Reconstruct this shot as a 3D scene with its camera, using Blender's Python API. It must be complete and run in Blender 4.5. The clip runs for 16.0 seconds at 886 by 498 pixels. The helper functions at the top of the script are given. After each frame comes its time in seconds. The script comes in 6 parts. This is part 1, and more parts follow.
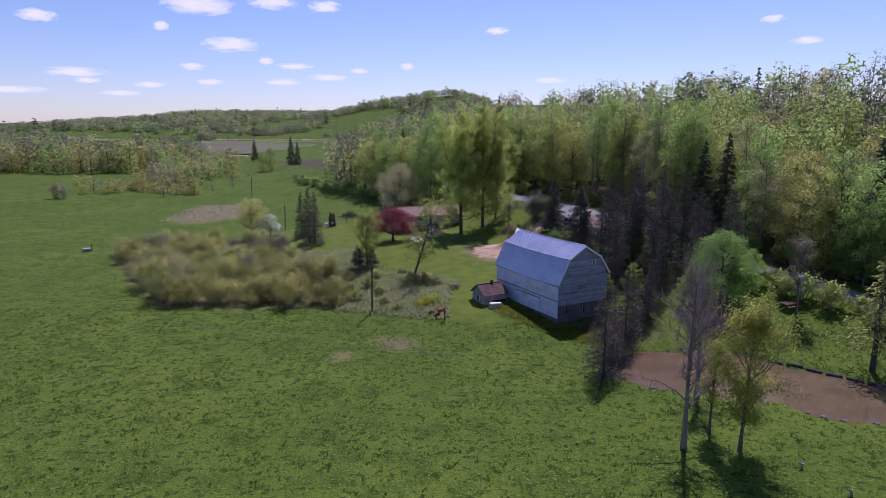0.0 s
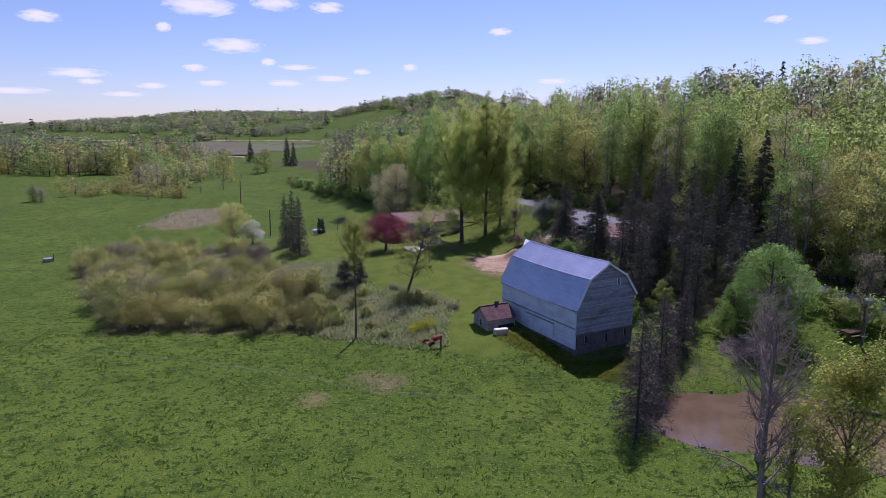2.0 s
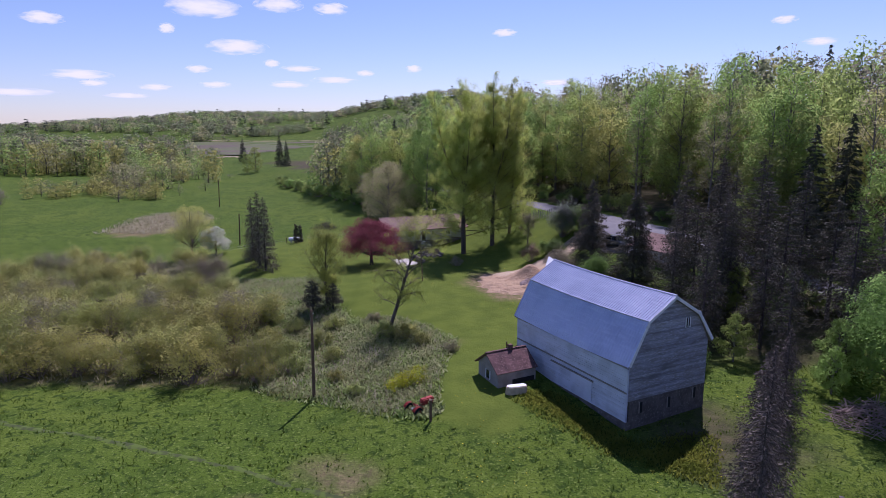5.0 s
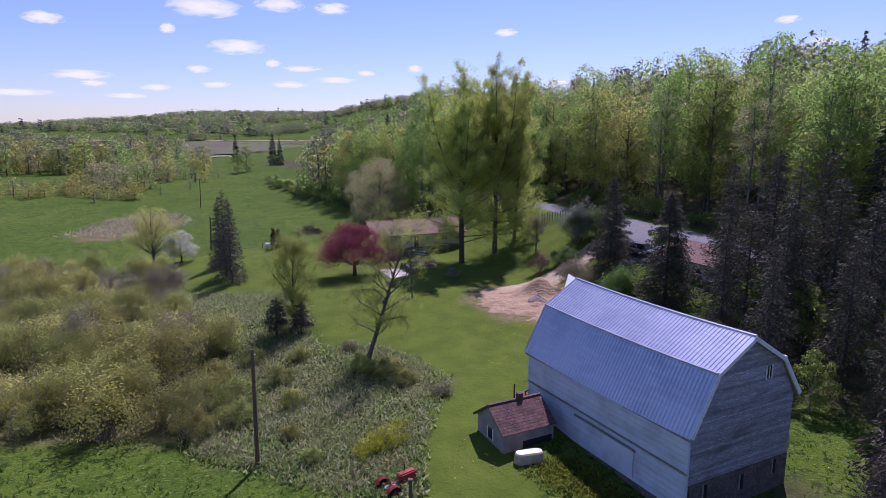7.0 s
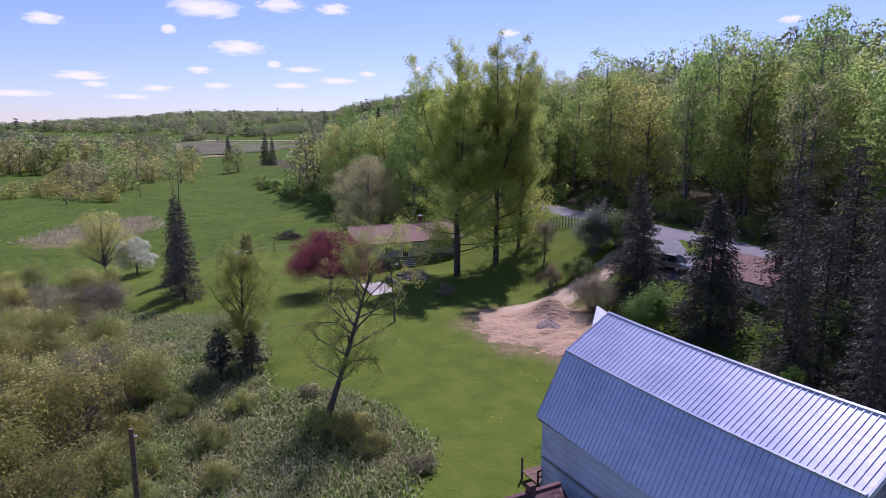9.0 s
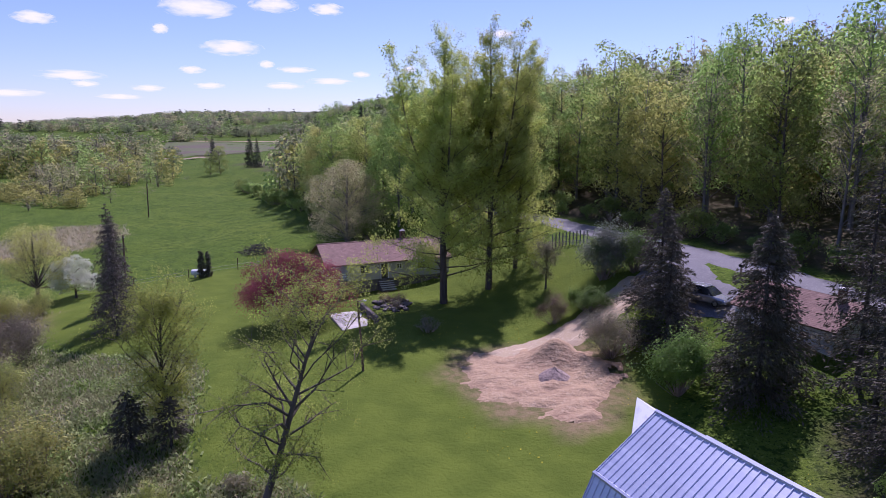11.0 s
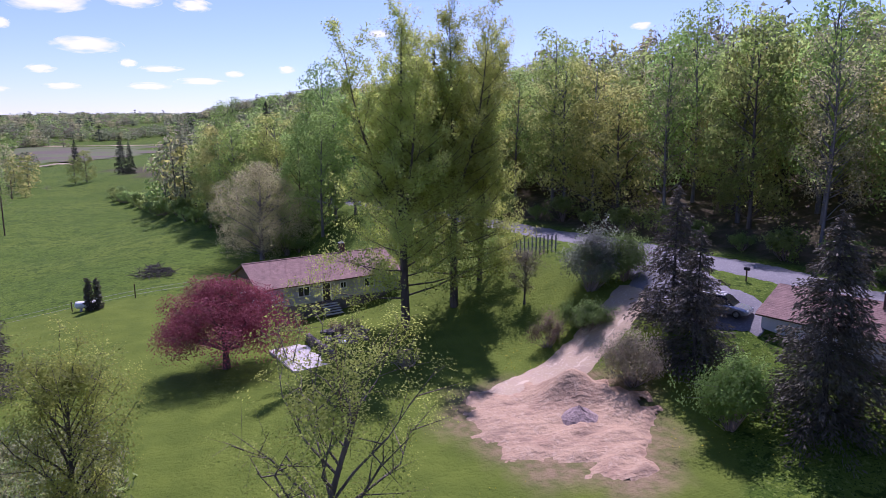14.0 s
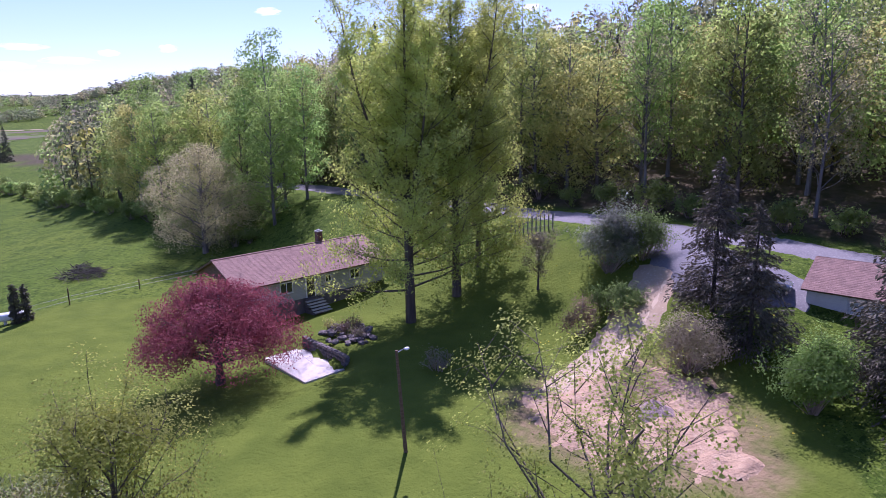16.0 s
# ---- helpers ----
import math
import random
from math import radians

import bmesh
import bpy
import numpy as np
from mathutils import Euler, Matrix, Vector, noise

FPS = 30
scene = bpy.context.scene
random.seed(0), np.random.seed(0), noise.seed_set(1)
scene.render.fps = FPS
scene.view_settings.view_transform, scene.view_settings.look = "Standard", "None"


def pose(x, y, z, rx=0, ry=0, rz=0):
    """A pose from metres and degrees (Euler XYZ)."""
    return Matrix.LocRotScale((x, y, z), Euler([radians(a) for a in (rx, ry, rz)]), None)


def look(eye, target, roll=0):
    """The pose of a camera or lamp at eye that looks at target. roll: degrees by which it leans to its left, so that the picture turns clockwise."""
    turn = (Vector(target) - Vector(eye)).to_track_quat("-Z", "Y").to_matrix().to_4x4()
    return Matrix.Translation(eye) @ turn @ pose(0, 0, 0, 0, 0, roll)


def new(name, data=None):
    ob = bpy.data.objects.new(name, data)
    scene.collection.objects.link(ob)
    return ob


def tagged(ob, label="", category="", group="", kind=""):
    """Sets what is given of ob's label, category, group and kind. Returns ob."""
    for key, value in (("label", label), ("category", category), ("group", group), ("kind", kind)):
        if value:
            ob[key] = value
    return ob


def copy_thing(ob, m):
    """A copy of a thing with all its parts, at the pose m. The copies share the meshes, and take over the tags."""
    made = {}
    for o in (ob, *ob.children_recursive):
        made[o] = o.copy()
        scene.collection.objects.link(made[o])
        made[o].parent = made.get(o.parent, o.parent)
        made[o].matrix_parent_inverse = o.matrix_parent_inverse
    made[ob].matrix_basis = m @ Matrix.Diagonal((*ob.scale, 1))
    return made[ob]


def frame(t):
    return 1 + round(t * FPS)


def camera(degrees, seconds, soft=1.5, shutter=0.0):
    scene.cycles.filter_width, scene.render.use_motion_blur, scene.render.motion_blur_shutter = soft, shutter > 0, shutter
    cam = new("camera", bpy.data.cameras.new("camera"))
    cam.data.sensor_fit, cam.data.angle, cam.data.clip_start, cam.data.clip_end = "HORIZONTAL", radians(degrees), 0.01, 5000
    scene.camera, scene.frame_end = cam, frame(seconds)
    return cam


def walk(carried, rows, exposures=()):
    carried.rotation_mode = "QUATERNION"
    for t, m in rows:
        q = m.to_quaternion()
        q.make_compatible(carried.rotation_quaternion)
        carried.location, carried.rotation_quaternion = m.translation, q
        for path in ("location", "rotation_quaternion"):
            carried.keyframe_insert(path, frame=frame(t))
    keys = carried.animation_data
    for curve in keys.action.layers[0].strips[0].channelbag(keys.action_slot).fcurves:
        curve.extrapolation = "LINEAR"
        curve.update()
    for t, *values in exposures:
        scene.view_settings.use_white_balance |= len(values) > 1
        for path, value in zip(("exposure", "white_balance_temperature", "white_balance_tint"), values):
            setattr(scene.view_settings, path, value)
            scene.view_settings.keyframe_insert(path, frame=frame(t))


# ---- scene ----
cam = camera(69.7, 16.0, 0.8)
METRES, EYE, TILT, LEAN, TURN = 113.0, 28.5, -11.0, 0.0, 0.0
ROWS = [
    (0.0, 0.0, 0.0, 0.0, 0.0, 0.0, -0.0),
    (0.5, 0.0019, 0.0328, 0.005, 0.06, 0.03, -0.0),
    (1.0, 0.0038, 0.0667, 0.0098, 0.13, 0.06, -0.01),
    (1.5, 0.0057, 0.1022, 0.0139, 0.2, 0.09, -0.02),
    (2.0, 0.0079, 0.1389, 0.0181, 0.24, 0.11, -0.03),
    (2.5, 0.0101, 0.1762, 0.0218, 0.32, 0.15, -0.04),
    (3.0, 0.0119, 0.214, 0.0251, 0.38, 0.16, -0.06),
    (3.5, 0.0132, 0.2514, 0.0281, 0.44, 0.19, -0.09),
    (4.0, 0.0145, 0.2886, 0.0312, 0.52, 0.23, -0.09),
    (6.5, 0.0228, 0.4693, 0.0474, 0.68, 0.3, -0.1),
    (7.0, 0.0252, 0.5042, 0.05, 0.74, 0.32, -0.11),
    (7.5, 0.0275, 0.5385, 0.0526, 0.81, 0.34, -0.1),
    (8.0, 0.0298, 0.5729, 0.0548, 0.85, 0.37, -0.11),
    (8.5, 0.0323, 0.6066, 0.0582, 0.86, 0.4, -0.13),
    (9.0, 0.0353, 0.6395, 0.0628, 0.9, 0.41, -0.11),
    (11.5, 0.0447, 0.7791, 0.0924, 0.3, 0.48, -0.1),
    (12.0, 0.0374, 0.7977, 0.0962, 0.64, 0.48, -0.26),
    (12.5, 0.0261, 0.8146, 0.098, 0.58, 0.5, -0.36),
    (13.0, 0.0117, 0.8299, 0.0993, -2.05, 0.51, 0.36),
    (13.5, -0.0053, 0.8444, 0.1007, -5.49, 0.47, 1.32),
    (14.0, -0.0224, 0.8606, 0.1021, -9.85, 0.29, 2.58),
    (14.5, -0.0407, 0.8776, 0.1048, -14.06, 0.03, 3.78),
    (15.0, -0.0594, 0.8958, 0.1066, -17.33, -0.76, 4.61),
    (15.5, -0.0783, 0.9145, 0.1088, -18.46, -1.72, 4.78),
    (16.0, -0.0974, 0.9336, 0.1106, -18.83, -1.92, 4.77),
]
walk(cam, [(t, pose(0, 0, EYE, TILT, LEAN, TURN) @ pose(METRES * x, METRES * y, METRES * z, 90 + pitch, roll, yaw)) for t, x, y, z, yaw, pitch, roll in ROWS], [(0.0, -0.1, 5560, 41), (4.0, -0.04, 5560, 42), (9.0, 0.05, 5560, 44), (12.5, 0.18, 5480, 48), (14.0, 0.29, 5450, 50), (16.0, 0.6, 5400, 53)])

# ---- light ----
SUN_AZ, SUN_EL = radians(20.0), radians(57.5)  # from the +y axis towards +x
world = bpy.data.worlds.new("sky")
scene.world = world
world.use_nodes = True
wn, wl = world.node_tree.nodes, world.node_tree.links
sky = wn.new("ShaderNodeTexSky")
sky.sky_type, sky.sun_disc = "NISHITA", False
sky.sun_elevation, sky.sun_rotation = SUN_EL, SUN_AZ
sky.air_density, sky.dust_density, sky.ozone_density = 1.0, 0.2, 3.5
wl.new(sky.outputs[0], wn["Background"].inputs[0])
wn["Background"].inputs[1].default_value = 0.104
sun = new("sun", bpy.data.lights.new("sun", "SUN"))
sun.data.energy, sun.data.angle, sun.data.color = 4.9, radians(0.53), (1.0, 0.95, 0.87)
to_sun = Vector((math.sin(SUN_AZ) * math.cos(SUN_EL), math.cos(SUN_AZ) * math.cos(SUN_EL), math.sin(SUN_EL)))
sun.matrix_world = look(to_sun * 300, (0, 0, 0))


# ---- materials ----
def mat(name, base, rough=0.8, metal=0.0, layers=(), bump=(), rand=0.0, island=0.0, glow=0.0, spec=0.3, hue=0.0):
    """A procedural material: a base colour, noise layers (scale, colour, low, high[, stretch]), bump layers (scale, distance), random value per object or island."""
    m = bpy.data.materials.new(name)
    m.use_nodes = True
    nt = m.node_tree
    n, l = nt.nodes, nt.links
    b = n["Principled BSDF"]
    b.inputs["Roughness"].default_value, b.inputs["Metallic"].default_value = rough, metal
    b.inputs["Specular IOR Level"].default_value = spec
    tc = n.new("ShaderNodeTexCoord")
    rgb = n.new("ShaderNodeRGB")
    rgb.outputs[0].default_value = (*base, 1)
    col = rgb.outputs[0]

    def noise_at(scale, stretch=None, detail=4):
        t = n.new("ShaderNodeTexNoise")
        t.inputs["Scale"].default_value, t.inputs["Detail"].default_value = scale, detail
        if stretch:
            mp = n.new("ShaderNodeMapping")
            mp.inputs["Scale"].default_value = stretch
            l.new(tc.outputs["Object"], mp.inputs[0])
            l.new(mp.outputs[0], t.inputs[0])
        else:
            l.new(tc.outputs["Object"], t.inputs[0])
        return t.outputs[0]

    for scale, colour, lo, hi, *rest in layers:
        r = n.new("ShaderNodeMapRange")
        r.inputs[1].default_value, r.inputs[2].default_value = lo, hi
        l.new(noise_at(scale, *rest), r.inputs[0])
        mx = n.new("ShaderNodeMix")
        mx.data_type = "RGBA"
        l.new(r.outputs[0], mx.inputs[0])
        l.new(col, mx.inputs[6])
        mx.inputs[7].default_value = (*colour, 1)
        col = mx.outputs[2]
    for amount, node, out in ((rand, "ShaderNodeObjectInfo", "Random"), (island, "ShaderNodeNewGeometry", "Random Per Island")):
        if amount:
            src = n.new(node)
            r = n.new("ShaderNodeMapRange")
            r.inputs[3].default_value, r.inputs[4].default_value = 1 - amount, 1 + amount
            l.new(src.outputs[out], r.inputs[0])
            hs = n.new("ShaderNodeHueSaturation")
            l.new(r.outputs[0], hs.inputs["Value"])
            if hue and out == "Random":
                r2 = n.new("ShaderNodeMapRange")
                r2.inputs[3].default_value, r2.inputs[4].default_value = 0.5 - hue, 0.5 + hue
                mul = n.new("ShaderNodeMath")
                mul.operation = "MULTIPLY"
                mul.inputs[1].default_value = 7.31
                fr = n.new("ShaderNodeMath")
                fr.operation = "FRACT"
                l.new(src.outputs[out], mul.inputs[0])
                l.new(mul.outputs[0], fr.inputs[0])
                l.new(fr.outputs[0], r2.inputs[0])
                l.new(r2.outputs[0], hs.inputs["Hue"])
            l.new(col, hs.inputs["Color"])
            col = hs.outputs[0]
    l.new(col, b.inputs["Base Color"])
    prev = None
    for scale, dist, *rest in bump:
        bp = n.new("ShaderNodeBump")
        bp.inputs["Distance"].default_value, bp.inputs["Strength"].default_value = dist, 1.0
        l.new(noise_at(scale, *rest), bp.inputs["Height"])
        if prev:
            l.new(prev, bp.inputs["Normal"])
        prev = bp.outputs[0]
    if prev:
        l.new(prev, b.inputs["Normal"])
    if glow:
        tr = n.new("ShaderNodeBsdfTranslucent")
        l.new(col, tr.inputs[0])
        ms = n.new("ShaderNodeMixShader")
        ms.inputs[0].default_value = glow
        l.new(b.outputs[0], ms.inputs[1])
        l.new(tr.outputs[0], ms.inputs[2])
        l.new(ms.outputs[0], n["Material Output"].inputs[0])
    return m


def leaf(name, base, other, rand=0.18, hue=0.012, through_light=0.74):
    return mat(name, base, 0.65, layers=((0.5, other, 0.38, 0.62),), rand=rand, island=0.12, glow=through_light, hue=hue, spec=0.2)


BARK = mat("bark", (0.13, 0.105, 0.085), 0.9, layers=((3, (0.07, 0.055, 0.045), 0.4, 0.65, (1, 1, 0.2)),), bump=((6, 0.02, (1, 1, 0.2)),), rand=0.15)
BARK_GREY = mat("grey_bark", (0.2, 0.185, 0.17), 0.9, layers=((3, (0.1, 0.09, 0.085), 0.4, 0.65, (1, 1, 0.2)),), bump=((6, 0.02, (1, 1, 0.2)),), rand=0.15)
BARK_DARK = mat("dark_bark", (0.06, 0.05, 0.045), 0.9, layers=((3, (0.1, 0.09, 0.08), 0.45, 0.7, (1, 1, 0.2)),), rand=0.15)
LEAF_FOREST = leaf("forest_leaf", (0.27, 0.37, 0.1), (0.33, 0.4, 0.12), 0.25, 0.02, 0.76)
LEAF_POPLAR = leaf("poplar_leaf", (0.46, 0.53, 0.12), (0.52, 0.56, 0.14), 0.1, 0.012, 0.62)
LEAF_YOUNG = leaf("young_leaf", (0.4, 0.42, 0.09), (0.34, 0.38, 0.09), 0.1)
LEAF_RED = leaf("crimson_leaf", (0.25, 0.06, 0.075), (0.33, 0.095, 0.11), 0.1, 0.0, 0.45)
LEAF_BUSH = leaf("bush_leaf", (0.16, 0.26, 0.07), (0.22, 0.31, 0.1))
LEAF_OLIVE = leaf("olive_leaf", (0.4, 0.41, 0.12), (0.33, 0.36, 0.11), 0.22, 0.02)
LEAF_GREY = leaf("grey_bud", (0.29, 0.27, 0.17), (0.25, 0.22, 0.16), 0.15)
LEAF_LILAC = leaf("lilac_blossom", (0.31, 0.32, 0.29), (0.2, 0.26, 0.13), 0.1, 0.0)
BARN_WEED = leaf("barn_weed_blade", (0.16, 0.2, 0.03), (0.24, 0.26, 0.04), 0.1, 0.0)
LEAF_WHITE = leaf("white_blossom", (0.66, 0.66, 0.56), (0.5, 0.55, 0.36), 0.08, 0.0)
LEAF_PINK = leaf("pink_bud", (0.24, 0.15, 0.13), (0.18, 0.17, 0.08), 0.1, 0.0)
LEAF_YELLOW = leaf("yellow_flower", (0.5, 0.5, 0.03), (0.36, 0.42, 0.03), 0.1, 0.0)
NEEDLE = leaf("spruce_needle", (0.05, 0.065, 0.035), (0.085, 0.09, 0.055), 0.2, 0.01, 0.1)
NEEDLE_GREY = leaf("withered_needle", (0.1, 0.084, 0.066), (0.14, 0.115, 0.09), 0.15, 0.01, 0.1)
NEEDLE_BROWN = leaf("brown_needle", (0.1, 0.085, 0.055), (0.075, 0.08, 0.045), 0.2, 0.01, 0.1)
NEEDLE_DUSK = leaf("dusky_needle", (0.085, 0.08, 0.052), (0.115, 0.1, 0.07), 0.15, 0.01, 0.15)
LEAF_GOLD = leaf("golden_leaf", (0.47, 0.46, 0.14), (0.42, 0.44, 0.13), 0.2, 0.015, 0.76)
LEAF_LIME = leaf("lime_leaf", (0.31, 0.43, 0.11), (0.28, 0.39, 0.1), 0.22, 0.02, 0.76)
TWIG = mat("twig", (0.26, 0.2, 0.175), 0.9, rand=0.2, island=0.3)
LEAF_TAN = leaf("tan_bud", (0.38, 0.35, 0.19), (0.43, 0.42, 0.2), 0.1)
# green muted towards grey: the haze over far trees, put into the leaf colour
FAR_HAZE_GREEN = leaf("distant_haze_leaf", (0.2, 0.24, 0.12), (0.25, 0.27, 0.14), 0.2, 0.02)
GRASS_TUFT = leaf("grass_blade", (0.06, 0.105, 0.012), (0.1, 0.14, 0.02), 0.1, 0.0)
WEED = leaf("weed_blade", (0.25, 0.34, 0.1), (0.33, 0.36, 0.17), 0.1, 0.0)
STRAW = leaf("dry_stalk", (0.42, 0.38, 0.26), (0.3, 0.29, 0.15), 0.1, 0.0)


# ---- ground ----
def ss(a, b, v):
    """Smooth step from 0 at a to 1 at b."""
    k = min(1.0, max(0.0, (v - a) / (b - a)))
    return k * k * (3 - 2 * k)


ROAD_O, ROAD_D, ROAD_N = (27.5, 173.0), (-0.45, 0.893), (0.893, 0.45)


def road_st(x, y):
    dx, dy = x - ROAD_O[0], y - ROAD_O[1]
    return dx * ROAD_N[0] + dy * ROAD_N[1], dx * ROAD_D[0] + dy * ROAD_D[1]


POND = ((29.0, 78.5, 6.0), (37.0, 77.0, 7.5), (46.0, 70.5, 6.5), (55.0, 66.0, 6.0))


def pond_d(x, y):
    return min(math.hypot(x - a, y - b) - r for a, b, r in POND)


def ground_z(x, y):
    s, u = road_st(x, y)
    z = -2.5 + 2.3 * ss(78, 108, y) * ss(-22, 2, x) + 1.5 * ss(115, 150, y) * ss(-70, -10, x)
    z += 1.6 * ss(70, 140, y) * ss(-60, -30, x) * (1 - ss(-30, -5, x)) * ss(140, 165, y)
    z += 1.5 * math.exp(-((x + 16) / 16) ** 2 - ((y - 135) / 18) ** 2) + 1.2 * ss(180, 420, y)
    crest = 3.0 + 4.0 * ss(-75, -10, u) - 4.0 * ss(40, 160, u) - z * 0.3
    z += crest * ss(-26, -4, s) * ss(-140, -60, u)
    z += min(max(s - 6 - 0.5 * max(0, u - 220), 0) * 0.22, 22) * ss(-110, -30, u)
    far = math.hypot(x, y)
    z += (5 + 44 * ss(-1000, -480, x)) * ss(740, 1600, far) + 0.5 * ss(60, 400, far) * math.sin(x * 0.011 + 1) * math.cos(y * 0.013)
    z += 42 * math.exp(-((x + 60) / 140) ** 2 - ((y - 1150) / 170) ** 2)
    lx, ly = (x + 5.9) * 0.92 + (y - 156) * 0.39, (y - 156) * 0.92 - (x + 5.9) * 0.39
    z += ss(5.2, 3.4, abs(ly)) * ss(6.5, 4.0, abs(lx)) * (0.4 + 1.1 * ss(1.5, 2.4, lx) - z)
    d = pond_d(x, y)
    z += (-3.4 - z) * (1 - ss(-1.5, 2.5, d))
    return z


def part(name, bm, material, parent=None, label=""):
    """Links a bmesh (or a mesh) as one mesh object under a thing or a part."""
    if isinstance(bm, bpy.types.Mesh):
        me = bm
    else:
        me = bpy.data.meshes.new(name)
        bm.to_mesh(me)
        bm.free()
    if not me.materials:
        me.materials.append(material)
    ob = new(name, me)
    ob.parent = parent
    if label:
        tagged(ob, label)
    return ob


def thing(name, label, category, m=None, group="", kind=""):
    ob = new(name)
    ob.empty_display_size = 0.3
    if m is not None:
        ob.matrix_world = m
    return tagged(ob, label, category, group, kind)


def raw_mesh(name, verts, faces, material, smooth=False):
    me = bpy.data.meshes.new(name)
    me.from_pydata(verts, [], faces)
    me.materials.append(material)
    if smooth:
        me.polygons.foreach_set("use_smooth", [True] * len(me.polygons))
    me.update()
    return me


def in_poly(x, y, poly):
    inside = False
    for (ax, ay), (bx, by) in zip(poly, poly[1:] + poly[:1]):
        if (ay > y) != (by > y) and x < (bx - ax) * (y - ay) / (by - ay) + ax:
            inside = not inside
    return inside


def edge_d(x, y, poly):
    """Distance to the edge of a polygon, negative inside."""
    best = 1e9
    for (ax, ay), (bx, by) in zip(poly, poly[1:] + poly[:1]):
        vx, vy = bx - ax, by - ay
        k = min(1, max(0, ((x - ax) * vx + (y - ay) * vy) / (vx * vx + vy * vy)))
        best = min(best, math.hypot(x - ax - k * vx, y - ay - k * vy))
    return -best if in_poly(x, y, poly) else best


THICKET = [(-49, 104.5), (-17, 104.5), (-13, 111), (-24, 130), (-38, 147), (-44, 165), (-70, 172), (-84, 155), (-62, 122)]
WEEDS = [(-18, 103), (-3, 95), (0.8, 96), (1.4, 105.5), (3.2, 113.5), (-0.5, 118.8), (-5, 122.6), (-11.5, 123.5), (-14, 131), (-16.6, 140), (-20.8, 146.5), (-31, 147), (-40, 151), (-39, 140), (-25, 130), (-22, 110)]
LAWN = [(0.8, 95), (6, 92.5), (9, 94), (9, 112), (22, 130), (26, 150), (18, 175), (-4, 185), (-28, 185), (-52, 176), (-46, 160), (-39, 153), (-31.4, 147.6), (-20.6, 147.2), (-16.4, 140), (-13.7, 131), (-11.2, 123.7), (-4.7, 123), (-0.5, 119), (3.4, 113.5), (1.6, 105.5)]
REED = [(-90, 207), (-78, 200), (-71, 214), (-71, 232), (-80, 246), (-92, 244), (-93, 226)]
SAND = [(6.6, 137), (8, 134), (11.2, 132.6), (14.5, 130.8), (16.3, 130.8), (18, 134.3), (19.2, 139.5), (17, 142.5), (12.3, 143.5), (7, 142)]


def axis(lo, hi, fine_lo, fine_hi, step):
    """Grid lines: fine within a stretch, growing towards the horizon."""
    mid = list(np.arange(fine_lo, fine_hi + 0.01, step))
    up, v, d = [], fine_hi, step
    while v < hi:
        d *= 1.13
        v += d
        up.append(v)
    down, v, d = [], fine_lo, step
    while v > lo:
        d *= 1.13
        v -= d
        down.append(v)
    return down[::-1] + mid + up


def build_ground():
    xs, ys = axis(-4300, 4300, -90, 66, 1.1), axis(-2500, 4600, 28, 200, 1.1)
    verts, mown, dry, litter_and_shade = [], [], [], []
    for y in ys:
        for x in xs:
            z = ground_z(x, y)
            near = abs(x) < 260 and -50 < y < 500
            if near:
                z += 0.12 * noise.noise((x * 0.35, y * 0.35, 0)) + 0.25 * noise.noise((x * 0.07, y * 0.07, 3))
            verts.append((x, y, z))
            if near:
                wob = 1.6 * noise.noise((x * 0.25, y * 0.25, 7))
                mown.append(ss(0.6, -0.6, edge_d(x, y, LAWN) + 0.5 * wob))
                dry.append(max(0.75 * ss(2, -3, edge_d(x, y, REED) + 3 * wob), 0.55 * ss(1.2, -1.2, math.hypot((x + 6.8) / 1.6, (y - 87.0)) - 1.9 + 1.4 * wob), 0.5 * ss(1, -1, math.hypot((x + 13.4) * 1.4, y - 82.5) - 1.3 + 1.3 * wob), 0.8 * ss(3.2, 0.0, edge_d(x, y, SAND) + 1.2 * wob), 0.5 * ss(0.5, -1.5, edge_d(x, y, WEEDS) + wob) * ss(-0.2, 0.3, noise.noise((x * 0.2, y * 0.2, 11))), 0.45 * ss(0.5, -2, edge_d(x, y, THICKET) + wob)))
                sr, ur = road_st(x, y)
                # the ellipse by the barn gable paints spruce shade as well as brown earth
                litter_and_shade.append(max(ss(4.5, 7, sr + wob) * ss(-125, -115, ur), 0.85 * ss(3, -3, min(math.hypot(x - 39, y - 117) - 11, math.hypot((x - 25.5) * 0.8, y - 91.5) - 4.5) + 2 * wob)))
            else:
                mown.append(0.0)
                dry.append(0.0)
                litter_and_shade.append(0.0)
    nx = len(xs)
    faces = [(j * nx + i, j * nx + i + 1, (j + 1) * nx + i + 1, (j + 1) * nx + i) for j in range(len(ys) - 1) for i in range(nx - 1)]
    me = raw_mesh("ground", verts, faces, ground_material(), True)
    for key, vals in (("mown", mown), ("dry", dry), ("litter_and_shade", litter_and_shade)):
        me.attributes.new(key, "FLOAT", "POINT").data.foreach_set("value", vals)
    return tagged(new("ground", me), "green spring pasture and mown lawn rolling to hills", "ground", kind="structure")


